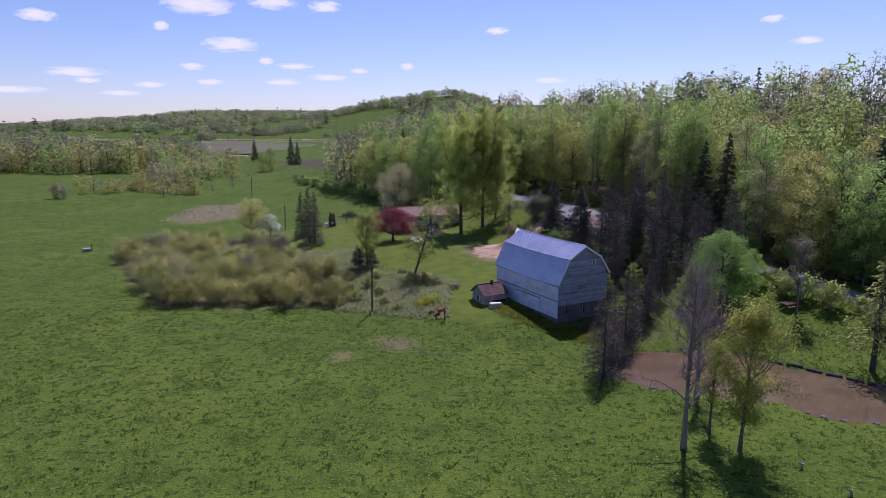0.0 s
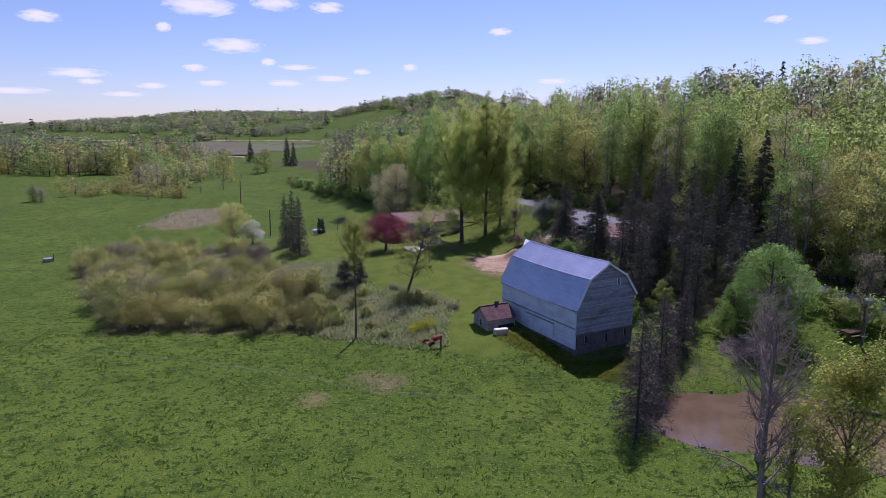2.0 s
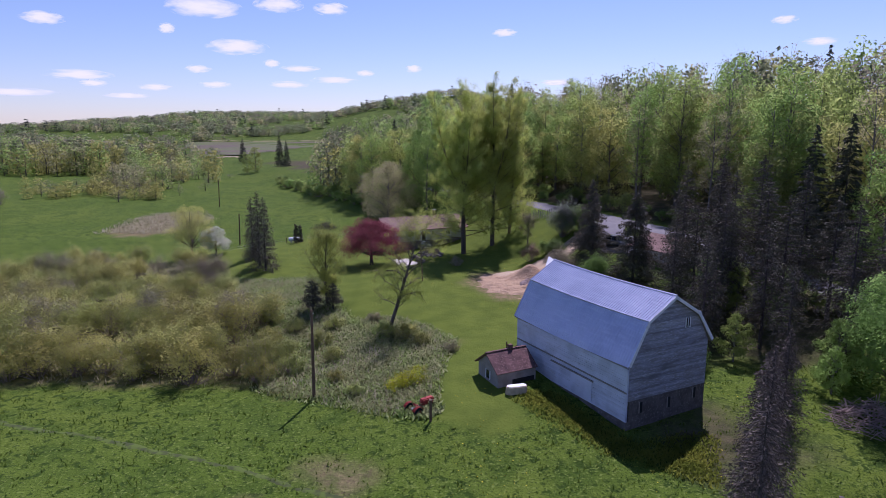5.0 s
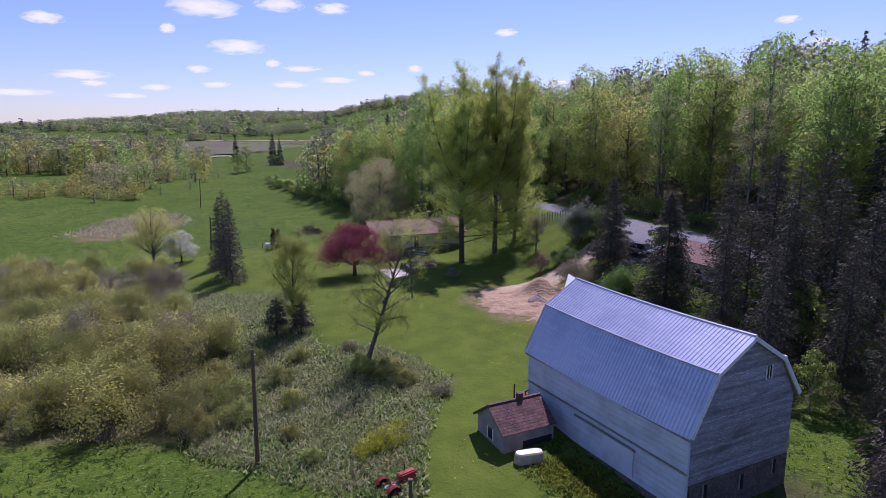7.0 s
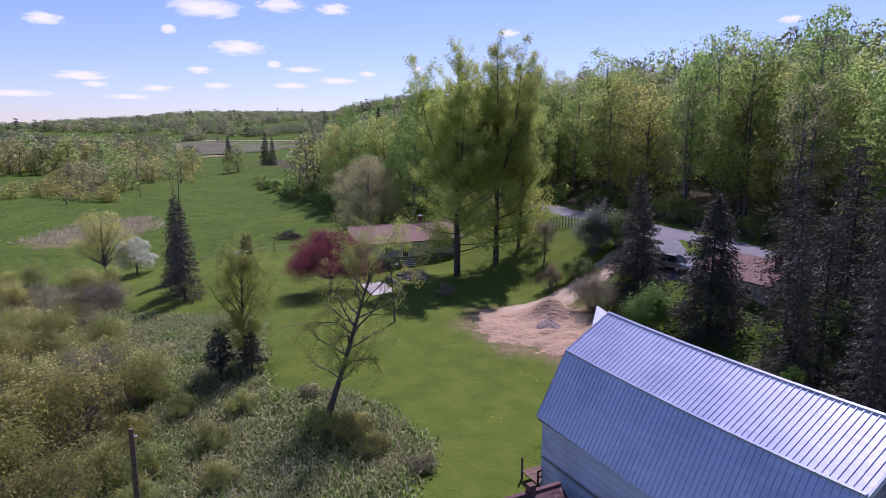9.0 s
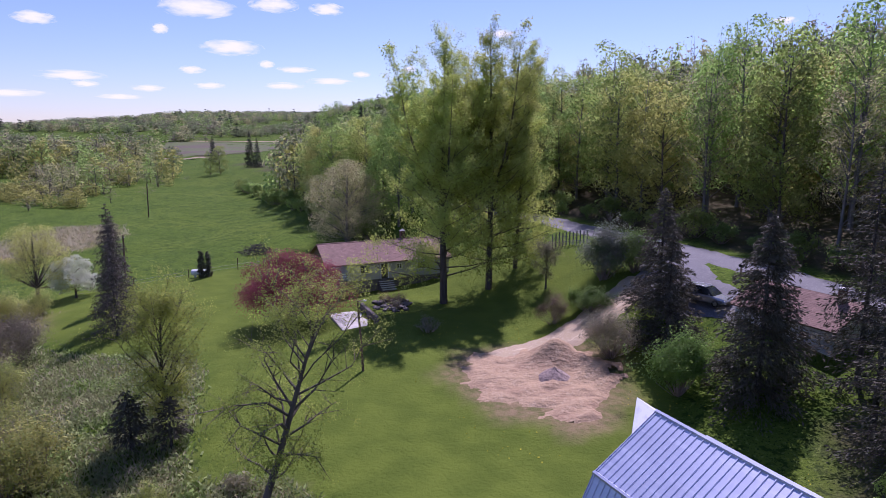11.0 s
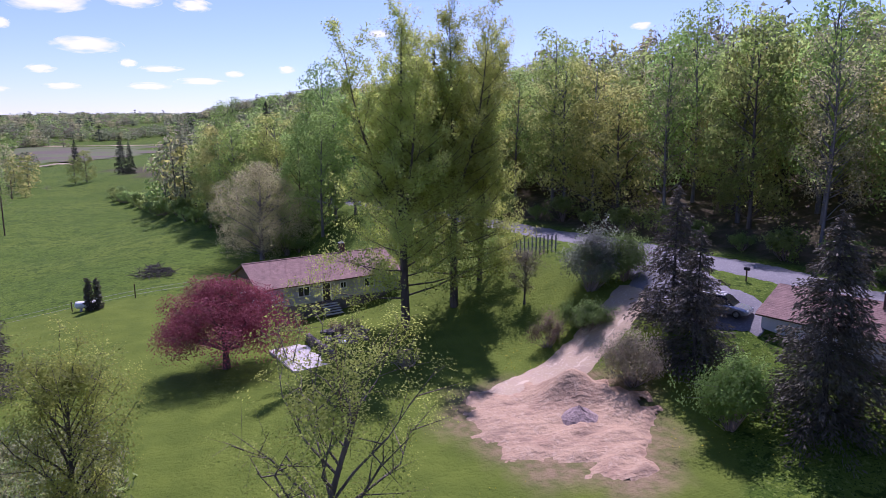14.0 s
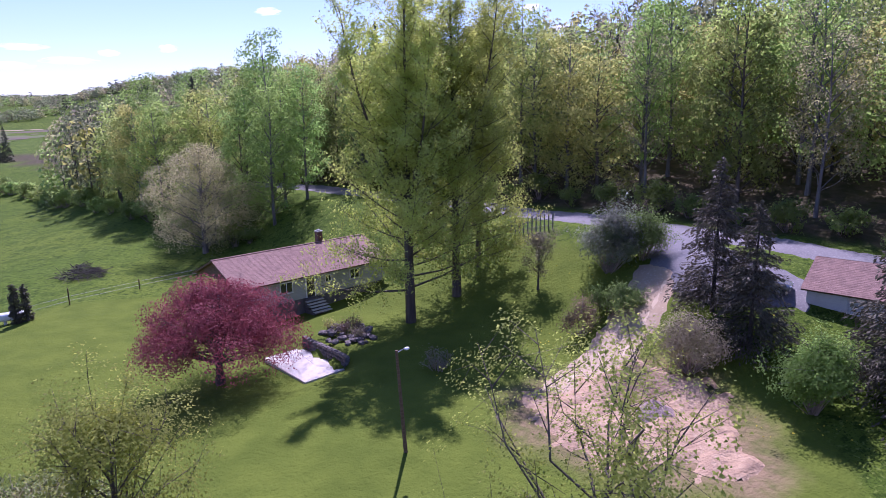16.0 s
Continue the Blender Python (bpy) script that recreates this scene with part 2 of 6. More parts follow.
def ground_material():
    m = mat("pasture", (0.074, 0.12, 0.013), 0.95, layers=((0.035, (0.1, 0.142, 0.017), 0.4, 0.62), (0.3, (0.055, 0.095, 0.011), 0.48, 0.66), (1.3, (0.03, 0.058, 0.007), 0.54, 0.62), (4.0, (0.15, 0.2, 0.04), 0.55, 0.66), (8, (0.022, 0.045, 0.006), 0.55, 0.64)), bump=((0.9, 0.14), (4, 0.1), (11, 0.05)), spec=0.08)
    nt = m.node_tree
    n, l = nt.nodes, nt.links
    b = n["Principled BSDF"]
    col = b.inputs["Base Color"].links[0].from_socket
    tc = next(x for x in n if x.type == "TEX_COORD")
    for key, colour, dark, sc in (("mown", (0.108, 0.146, 0.02), (0.084, 0.119, 0.016), 0.35), ("dry", (0.27, 0.18, 0.115), (0.15, 0.13, 0.06), 1.2), ("litter_and_shade", (0.1, 0.08, 0.05), (0.055, 0.055, 0.025), 0.8)):
        at = n.new("ShaderNodeAttribute")
        at.attribute_name = key
        t = n.new("ShaderNodeTexNoise")
        t.inputs["Scale"].default_value, t.inputs["Detail"].default_value = sc, 6
        l.new(tc.outputs["Object"], t.inputs[0])
        r = n.new("ShaderNodeMapRange")
        r.inputs[1].default_value, r.inputs[2].default_value = 0.38, 0.62
        l.new(t.outputs[0], r.inputs[0])
        a = n.new("ShaderNodeMix")
        a.data_type = "RGBA"
        a.inputs[6].default_value, a.inputs[7].default_value = (*colour, 1), (*dark, 1)
        l.new(r.outputs[0], a.inputs[0])
        x = n.new("ShaderNodeMix")
        x.data_type = "RGBA"
        l.new(at.outputs["Fac"], x.inputs[0])
        l.new(col, x.inputs[6])
        l.new(a.outputs[2], x.inputs[7])
        col = x.outputs[2]
    l.new(col, b.inputs["Base Color"])
    return m


build_ground()


def patch(name, label, category, poly, material, step=0.5, lift=0.06, relief=0.0, extra=None, wob=0.6):
    """A sheet on the ground inside a wavering outline, whose rim dips under the grass."""
    x0, x1 = min(p[0] for p in poly) - 2, max(p[0] for p in poly) + 2
    y0, y1 = min(p[1] for p in poly) - 2, max(p[1] for p in poly) + 2
    xs, ys = np.arange(x0, x1, step), np.arange(y0, y1, step)
    idx, verts, faces = {}, [], []
    for j, y in enumerate(ys):
        for i, x in enumerate(xs):
            d = edge_d(x, y, poly) + wob * noise.noise((x * 0.6, y * 0.6, 5)) + 0.5 * wob * noise.noise((x * 2, y * 2, 9))
            if d < 1.2:
                near = 0.12 * noise.noise((x * 0.35, y * 0.35, 0)) + 0.25 * noise.noise((x * 0.07, y * 0.07, 3))
                z = ground_z(x, y) + near + lift * ss(0.3, -0.5, d) - 0.15 * ss(0.0, 1.0, d)
                z += relief * ss(0, -1.5, d) * (1.0 + noise.noise((x * 0.9, y * 0.9, 2)) + 0.5 * noise.noise((x * 2.6, y * 2.6, 4)))
                if extra:
                    z += extra(x, y)
                idx[i, j] = len(verts)
                verts.append((x, y, z))
    for (i, j), v in idx.items():
        q = [idx.get(k) for k in ((i, j), (i + 1, j), (i + 1, j + 1), (i, j + 1))]
        if None not in q:
            faces.append(q)
    ob = new(name, raw_mesh(name, verts, faces, material, True))
    return tagged(ob, label, category, kind="structure")


def ribbon(line, half):
    """A polygon along a line of points (x, y), with a half width."""
    left, right = [], []
    for k, (x, y) in enumerate(line):
        ax, ay = line[max(0, k - 1)]
        bx, by = line[min(len(line) - 1, k + 1)]
        n = math.hypot(bx - ax, by - ay)
        nx, ny = -(by - ay) / n, (bx - ax) / n
        left.append((x + nx * half, y + ny * half))
        right.append((x - nx * half, y - ny * half))
    return left + right[::-1]


def at_road(s, u):
    return (ROAD_O[0] + s * ROAD_N[0] + u * ROAD_D[0], ROAD_O[1] + s * ROAD_N[1] + u * ROAD_D[1])


DIRT = mat("bare_sand", (0.4, 0.28, 0.17), 0.95, layers=((0.35, (0.33, 0.22, 0.14), 0.42, 0.66), (2.5, (0.46, 0.34, 0.22), 0.5, 0.72), (0.5, (0.24, 0.165, 0.11), 0.56, 0.72, (1, 2.5, 1)), (9, (0.28, 0.2, 0.14), 0.55, 0.7)), bump=((3, 0.12), (0.9, 0.12, (1, 3, 1)), (9, 0.04)), spec=0.1)
GRAVEL = mat("gravel_drive", (0.4, 0.31, 0.2), 0.95, layers=((0.8, (0.38, 0.29, 0.2), 0.42, 0.66), (5, (0.5, 0.41, 0.31), 0.52, 0.75)), bump=((8, 0.03),), spec=0.1)
ASPHALT = mat("worn_asphalt", (0.17, 0.165, 0.17), 0.9, layers=((0.4, (0.15, 0.145, 0.15), 0.42, 0.66), (6, (0.26, 0.25, 0.25), 0.5, 0.75)), bump=((12, 0.02),), spec=0.2)


def heap(x, y):
    """Dug sand heaps and wheel ruts on the bare lot."""
    z = 2.1 * math.exp(-((x - 14.9) / 2.3) ** 2 - ((y - 140.7) / 1.7) ** 2) + 0.7 * math.exp(-((x - 18.3) / 1.9) ** 2 - ((y - 138.5) / 1.8) ** 2)
    z += 0.08 * math.sin((x * 0.5 - y * 1.0) * 3.0) * ss(9, 12, x)
    return z


patch("road", "worn grey country road in tree shade", "road", ribbon([at_road(0, u) for u in (-160, -80, 0, 60, 110, 150)], 3.1), ASPHALT, 1.0, 0.05, wob=0.3)
patch("sand_lot", "bare sandy lot with dug heaps and ruts", "bare ground", SAND, DIRT, 0.3, 0.08, 0.17, heap, 1.5)
patch("gravel_driveway", "sandy gravel driveway with two wheel tracks", "driveway", ribbon([(8.5, 140), (12.5, 143.5), (17.5, 146.5), (22, 149.5), (26, 152.2)], 2.0), GRAVEL, 0.4, 0.11, 0.05)
RUT = mat("packed_sand", (0.52, 0.42, 0.29), 0.95, layers=((1.0, (0.5, 0.4, 0.28), 0.42, 0.66),), spec=0.1)
for side in (-0.85, 0.85):
    patch("wheel_track", "pale packed wheel track along the driveway", "track", ribbon([(x - 0.56 * side, y + 0.83 * side) for x, y in ((9.5, 140.8), (12.5, 143.2), (17.5, 146.4), (22, 149.3), (25.5, 151.8))], 0.42), RUT, 0.3, 0.17, wob=0.3)
patch("driveway_apron", "pale grey gravel apron beside the road", "driveway", [(24, 150.5), (26.5, 144.5), (30.5, 141), (33.5, 143.5), (31.8, 148.5), (33.5, 156), (30, 161)], ASPHALT, 0.6, 0.09, 0.04)
WATER = mat("muddy_water", (0.145, 0.1, 0.06), 0.06, layers=((0.3, (0.115, 0.078, 0.046), 0.4, 0.6),), bump=((1.5, 0.006),), spec=0.5)
wv = []
for k in range(72):
    wv.append((42 + 26 * math.cos(k * math.tau / 72), 73 + 16 * math.sin(k * math.tau / 72), -2.75))
tagged(new("pond_water", raw_mesh("pond_water", wv, [tuple(range(72))], WATER)), "brown muddy farm pond with a grassy bank", "pond", kind="structure")


# ---- trees ----
def tube(V, F, p0, p1, r0, r1, n=5):
    d = Vector(p1) - Vector(p0)
    if d.length < 1e-5:
        return
    d.normalize()
    a = d.orthogonal().normalized()
    b = d.cross(a)
    k0 = len(V)
    for p, r in ((p0, r0), (p1, r1)):
        for k in range(n):
            t = math.tau * k / n
            V.append(tuple(Vector(p) + (a * math.cos(t) + b * math.sin(t)) * r))
    for k in range(n):
        F.append((k0 + k, k0 + (k + 1) % n, k0 + n + (k + 1) % n, k0 + n + k))


def leaf_quads(rng, centres, size, aspect=0.6, jitter=0.35, axes=None, normals=None, wander=0.5, tri=False):
    """Small leaf cards at the centres: turned at random, along axes, or facing roughly along normals; tri: three-cornered ones."""
    n = len(centres)
    c = np.asarray(centres, float)
    u = rng.normal(size=(n, 3)) if axes is None else np.asarray(axes, float) + rng.normal(size=(n, 3)) * 0.25
    if normals is not None:
        nn = np.asarray(normals, float) + rng.normal(size=(n, 3)) * wander
        u = np.cross(nn, u)
        w = nn
    else:
        w = rng.normal(size=(n, 3))
    u /= np.linalg.norm(u, axis=1)[:, None] + 1e-9
    v = np.cross(u, w)
    v /= np.linalg.norm(v, axis=1)[:, None] + 1e-9
    s = size * (1 + jitter * rng.uniform(-1, 1, (n, 1)))
    u, v = u * s, v * s * aspect
    if tri:
        return np.stack([c - u, c + u * 0.7 + v, c + u * 0.5 - v], 1).reshape(-1, 3), np.arange(3 * n).reshape(-1, 3)
    q = np.stack([c - u, c + v * 0.9 - u * 0.1, c + u, c - v * 0.9 + u * 0.1], 1).reshape(-1, 3)
    f = np.arange(4 * n).reshape(-1, 4)
    return q, f


def leaf_mesh(name, rng, centres, size, material, aspect=0.6, axes=None, normals=None, wander=0.5, tri=False):
    q, f = leaf_quads(rng, centres, size, aspect, axes=axes, normals=normals, wander=wander, tri=tri)
    return raw_mesh(name, q.tolist(), f.tolist(), material)


def outward(C, height, reach, lean=(0, 0)):
    """Directions out of a crown, for leaves that face the light."""
    N = np.stack([C[:, 0] - lean[0] * C[:, 2], C[:, 1] - lean[1] * C[:, 2], (C[:, 2] - 0.5 * height) * 0.6 + 0.35 * reach], 1)
    return N / (np.linalg.norm(N, axis=1)[:, None] + 1e-9)


def broadleaf(seed, H, R, base, n_limbs, leaves, size, material, bark=BARK, prof=None, up=38, r=0.2, spread=0.5, subs=4, lean=(0, 0), top=0.93, clump=0.0, sides=6, skew=1.0, twigs=True, wild=0.12):
    """A trunk with limbs and twigs, and a crown of leaf cards round them. Returns (wood mesh, crown mesh)."""
    rng = np.random.default_rng(seed)
    prof = prof or (lambda f: math.sin(math.pi * min(1, max(0.04, f)) ** 0.8) ** 0.7)
    V, F, anchors, weights = [], [], [], []
    n = 9
    ph = rng.uniform(0, 6, 2)
    path = []
    for i in range(n):
        f = i / (n - 1)
        path.append(Vector((lean[0] * f * H + 0.018 * H * math.sin(3 * f + ph[0]) * f, lean[1] * f * H + 0.018 * H * math.sin(4 * f + ph[1]) * f, f * H * top)))
    rad = lambda f: r * (1 - 0.9 * f) ** 0.8 + 0.012
    for i in range(n - 1):
        tube(V, F, path[i], path[i + 1], rad(i / (n - 1)) * (1.35 if i == 0 else 1), rad((i + 1) / (n - 1)), sides)
    spot = lambda f: path[min(n - 2, int(f * (n - 1)))].lerp(path[min(n - 2, int(f * (n - 1))) + 1], f * (n - 1) - min(n - 2, int(f * (n - 1))))
    for k in range(n_limbs):
        g = (k + rng.uniform(0.2, 0.8)) / n_limbs
        f = base + (0.985 - base) * g
        az = k * 2.4 + rng.uniform(-0.4, 0.4)
        L = max(0.3, R * prof(g) * rng.uniform(0.75, 1.15)) * (1 + (skew - 1) * max(0, math.cos(az)))
        el = radians(up + 25 * g + rng.uniform(-8, 8))
        p = spot(f)
        d = Vector((math.cos(az) * math.cos(el), math.sin(az) * math.cos(el), math.sin(el)))
        r0 = min(rad(f) * 0.55, 0.02 + L * 0.018)
        pts = [p]
        for j in range(3):
            d = (d + Vector((rng.normal() * wild, rng.normal() * wild, 0.10 + rng.normal() * (wild - 0.12)))).normalized()
            q = pts[-1] + d * (L / 3 / max(0.35, math.cos(el)) * 0.8)
            if twigs:
                tube(V, F, pts[-1], q, r0 * (1 - 0.3 * j), r0 * (1 - 0.3 * (j + 1)) + 0.006, 4)
            pts.append(q)
        anchors.append((pts[3], 0.5 * spread))
        anchors.append((pts[2].lerp(pts[3], 0.5), 0.6 * spread))
        for j in range(subs):
            h = rng.uniform(0.3, 1.0) * 3
            b0 = pts[min(2, int(h))].lerp(pts[min(2, int(h)) + 1], h - min(2, int(h)))
            d2 = (d + Vector(rng.normal(size=3)) * 0.75).normalized()
            tip = b0 + d2 * L * rng.uniform(0.22, 0.45)
            if twigs:
                tube(V, F, b0, tip, r0 * 0.4 + 0.004, 0.006, 3)
            anchors.append((tip, spread))
            anchors.append((b0.lerp(tip, 0.6), 0.8 * spread))
            for _ in range(2 if subs > 3 else 0):
                t2 = tip + Vector(rng.normal(size=3)) * L * 0.14
                tube(V, F, b0.lerp(tip, 0.7), t2, 0.008, 0.004, 3)
                anchors.append((t2, 0.8 * spread))
    anchors.append((path[-1], 0.5 * spread))
    wood = raw_mesh("trunk", V, F, bark, True)
    if not leaves:
        return wood, None
    A = np.array([a[0][:] for a in anchors])
    S = np.array([a[1] for a in anchors])
    pick = rng.integers(0, len(A), leaves)
    if clump:
        pick = pick[rng.uniform(size=leaves) > clump * (np.sin(A[pick, 0] * 1.7) * np.sin(A[pick, 1] * 1.9 + 1) * np.sin(A[pick, 2] * 1.3) > 0.05)]
    C = A[pick] + np.clip(rng.normal(size=(len(pick), 3)), -1.5, 1.5) * S[pick][:, None]
    return wood, leaf_mesh("crown", rng, C, size, material, 0.7, None, outward(C, H, R, lean), 0.4, True)


def clump_tree(seed, H, R, base, clumps, leaves, size, material, bark=BARK, prof=None, r=0.2, rc=(0.26, 0.4), flat=0.8, segs=7, sides=5, limbs=True, inner=0.45, rise=0.16, twigs=0, wander=0.35):
    """A tree whose crown is built of leafy clumps, each borne by a limb of its own. Returns (wood mesh, crown mesh)."""
    rng = np.random.default_rng(seed)
    prof = prof or (lambda g: math.sin(math.pi * min(1, max(0.06, 0.12 + 0.86 * g)) ** 0.85) ** 0.7)
    V, F = [], []
    ph = rng.uniform(0, 6, 2)
    spot = lambda f: Vector((0.02 * H * math.sin(3 * f + ph[0]) * f, 0.02 * H * math.sin(4 * f + ph[1]) * f, f * H * 0.95))
    for i in range(segs):
        f0, f1 = i / segs, (i + 1) / segs
        tube(V, F, spot(f0), spot(f1), r * (1 - f0) ** 0.8 * (1.3 if i == 0 else 1) + 0.012, r * (1 - f1) ** 0.8 + 0.012, sides)
    P, S = [], []
    for k in range(clumps):
        g = (k + rng.uniform(0.1, 0.9)) / clumps
        f = base + (1 - base) * g
        az = k * 2.4 + rng.uniform(-0.5, 0.5)
        q = R * prof(g) * rng.uniform(inner, 0.85)
        rk = R * rng.uniform(*rc) * (0.55 + 0.45 * prof(g))
        p = spot(f * 0.96) + Vector((math.cos(az) * q, math.sin(az) * q, rng.uniform(-0.3, 0.3) * rk))
        P.append(p[:])
        S.append(rk)
        if limbs:
            a = spot(max(base * 0.6, f * 0.96 - rise * rng.uniform(0.7, 1.3)))
            mid = a.lerp(p, 0.55) + Vector((rng.normal(), rng.normal(), rng.normal())) * 0.05 * R
            w = min(r * 0.45, 0.03 + 0.012 * q)
            tube(V, F, a, mid, w, w * 0.7, 4)
            tube(V, F, mid, p, w * 0.7, 0.012, 3)
            for _ in range(twigs):
                t = p + Vector(rng.normal(size=3)) * rk * 0.6
                tube(V, F, mid.lerp(p, rng.uniform(0.3, 1)), t, 0.014, 0.005, 3)
    wood = raw_mesh("trunk", V, F, bark, True)
    P, S = np.array(P), np.array(S)
    pick = rng.choice(len(P), leaves, p=S ** 2 / np.sum(S ** 2))
    D = rng.normal(size=(leaves, 3))
    D[:, 2] = np.where(rng.uniform(size=leaves) < 0.5, np.abs(D[:, 2]), D[:, 2])
    D /= np.linalg.norm(D, axis=1)[:, None] + 1e-9
    lump = 1 + 0.22 * np.sin(D[:, 0] * 5 + pick) * np.sin(D[:, 1] * 6 + 2 * pick) * np.cos(D[:, 2] * 5)
    C = P[pick] + D * (S[pick] * lump * rng.uniform(0.35, 1.12, leaves) ** 0.6)[:, None] * (1, 1, flat)
    N = D * (1, 1, 0.8) + 0.4 * outward(C, H, R)
    return wood, leaf_mesh("crown", rng, C, size, material, 0.7, None, N, wander, True)


def poplar(seed, H, R, leaves, size, leaders, r=0.5):
    """A tall poplar: steep limbs, several leaders that end in spires, small leaves in tufts along the shoots."""
    rng = np.random.default_rng(seed)
    V, F, A, W = [], [], [], []

    def line(p0, p1, bow, r0, r1, n, sides):
        pts = [p0.lerp(p1, i / n) + bow * math.sin(math.pi * i / n) for i in range(n + 1)]
        for i in range(n):
            tube(V, F, pts[i], pts[i + 1], r0 + (r1 - r0) * i / n, r0 + (r1 - r0) * (i + 1) / n, sides)
        return pts

    def along(pts, t):
        k = min(len(pts) - 2, int(t * (len(pts) - 1)))
        return pts[k].lerp(pts[k + 1], t * (len(pts) - 1) - k)

    def shoots(pts, f0, f1, n, reach, r0):
        """Side limbs from f0 to f1 of a stem, with shoots and tufts of leaves."""
        for k in range(n):
            g = (k + rng.uniform(0.1, 0.9)) / n
            p = along(pts, f0 + (f1 - f0) * g)
            az, el = k * 2.4 + rng.uniform(-0.5, 0.5), radians(rng.uniform(6, 30) + 44 * g)
            L = reach * (1.0 - 0.66 * g) * rng.uniform(0.6, 1.1)
            d = Vector((math.cos(az) * math.cos(el), math.sin(az) * math.cos(el), math.sin(el)))
            tip = p + d * L / max(0.55, math.cos(el))
            limb = line(p, tip, Vector((0, 0, -0.06 * L)), min(0.12, r0 * (1 - 0.7 * g)), 0.012, 3, 4)
            for j in range(int(5 + L * 2.2)):
                t = rng.uniform(0.12, 1.0)
                b = along(limb, t)
                e = b + (d * 0.7 + Vector(rng.normal(size=3)) * 0.6 + Vector((0, 0, 0.25))) * L * rng.uniform(0.12, 0.26)
                tube(V, F, b, e, 0.014, 0.005, 3)
                A.extend((b.lerp(e, 0.55)[:], e[:]))
                W.extend((0.3, 0.33))

    top = Vector((rng.normal() * 0.4, rng.normal() * 0.4, H))
    stem = line(Vector((0, 0, 0)), top, Vector((0.25, 0.15, 0)), r, 0.02, 10, 8)
    shoots(stem, 0.1, 0.62, 44, R, 0.12)
    shoots(stem, 0.6, 0.985, 22, R * 0.45, 0.06)
    for k in range(leaders):
        az, f = k * math.tau / leaders + rng.uniform(-0.4, 0.4), rng.uniform(0.22, 0.42)
        q = R * rng.uniform(0.42, 0.62)
        p0 = along(stem, f)
        p1 = Vector((math.cos(az) * q, math.sin(az) * q, H * rng.uniform(0.8, 0.97)))
        br = line(p0, p1, Vector((math.cos(az), math.sin(az), -0.6)) * 0.09 * R, r * 0.42, 0.015, 7, 6)
        shoots(br, 0.12, 0.97, 24, R * 0.52, 0.07)
    wood = raw_mesh("trunk", V, F, BARK, True)
    A, W = np.array(A), np.array(W)
    pick = rng.integers(0, len(A), leaves)
    C = A[pick] + np.clip(rng.normal(size=(leaves, 3)), -1.8, 1.8) * W[pick][:, None]
    return wood, leaf_mesh("crown", rng, C, size, LEAF_POPLAR, 0.75, None, outward(C, H, R), 0.55, True)


def conifer(seed, H, R, base, whorls, per, cards, size, material, bark=BARK_DARK, droop=0.35, r=0.16, bare=0.0, power=0.8):
    """A spruce: drooping whorled boughs hung with needle sprays."""
    rng = np.random.default_rng(seed)
    V, F, C, A = [], [], [], []
    n = 7
    for i in range(n - 1):
        f0, f1 = i / (n - 1), (i + 1) / (n - 1)
        tube(V, F, (0, 0, f0 * H), (0, 0, f1 * H), r * (1 - f0) + 0.012, r * (1 - f1) + 0.012, 6)
    for w in range(whorls):
        g = w / (whorls - 1)
        z = H * (base + (0.985 - base) * g)
        for k in range(per):
            az = rng.uniform(0, math.tau)
            L = R * (1 - g) ** power * rng.uniform(0.6, 1.12) + 0.15
            dz = rng.uniform(-0.25, 0.05) * L + 0.25 * L * g
            pts = [Vector((0, 0, z + rng.uniform(-0.2, 0.2)))]
            for j in range(1, 4):
                t = j / 3
                pts.append(Vector((math.cos(az) * L * t, math.sin(az) * L * t, pts[0].z + dz * t - droop * L * t * t * (1 - 0.5 * t))))
                tube(V, F, pts[-2], pts[-1], 0.028 * (1.15 - t) + 0.006, 0.024 * (1.1 - t) + 0.003, 3)
            m = max(2, int(cards * L / R))
            side = Vector((-math.sin(az), math.cos(az), 0))
            for _ in range(m):
                t = rng.uniform(0.12, 1.0) ** 0.8 * 2.999
                j = int(t)
                p = pts[j].lerp(pts[j + 1], t - j)
                out = side * rng.normal() * 0.22 * L * (1 - t / 4) + Vector((0, 0, -abs(rng.normal()) * 0.1 * L))
                if rng.uniform() < bare:
                    tube(V, F, p, p + out * 1.2, 0.009, 0.004, 3)
                else:
                    C.append((p + out)[:])
                    A.append((out + Vector((math.cos(az), math.sin(az), -0.2)) * 0.2 * L)[:])
    wood = raw_mesh("trunk", V, F, bark, True)
    rngc = np.random.default_rng(seed + 1)
    A = np.array(A)
    A /= np.linalg.norm(A, axis=1)[:, None] + 1e-9
    return wood, leaf_mesh("crown", rngc, C, size, material, 0.35, A)


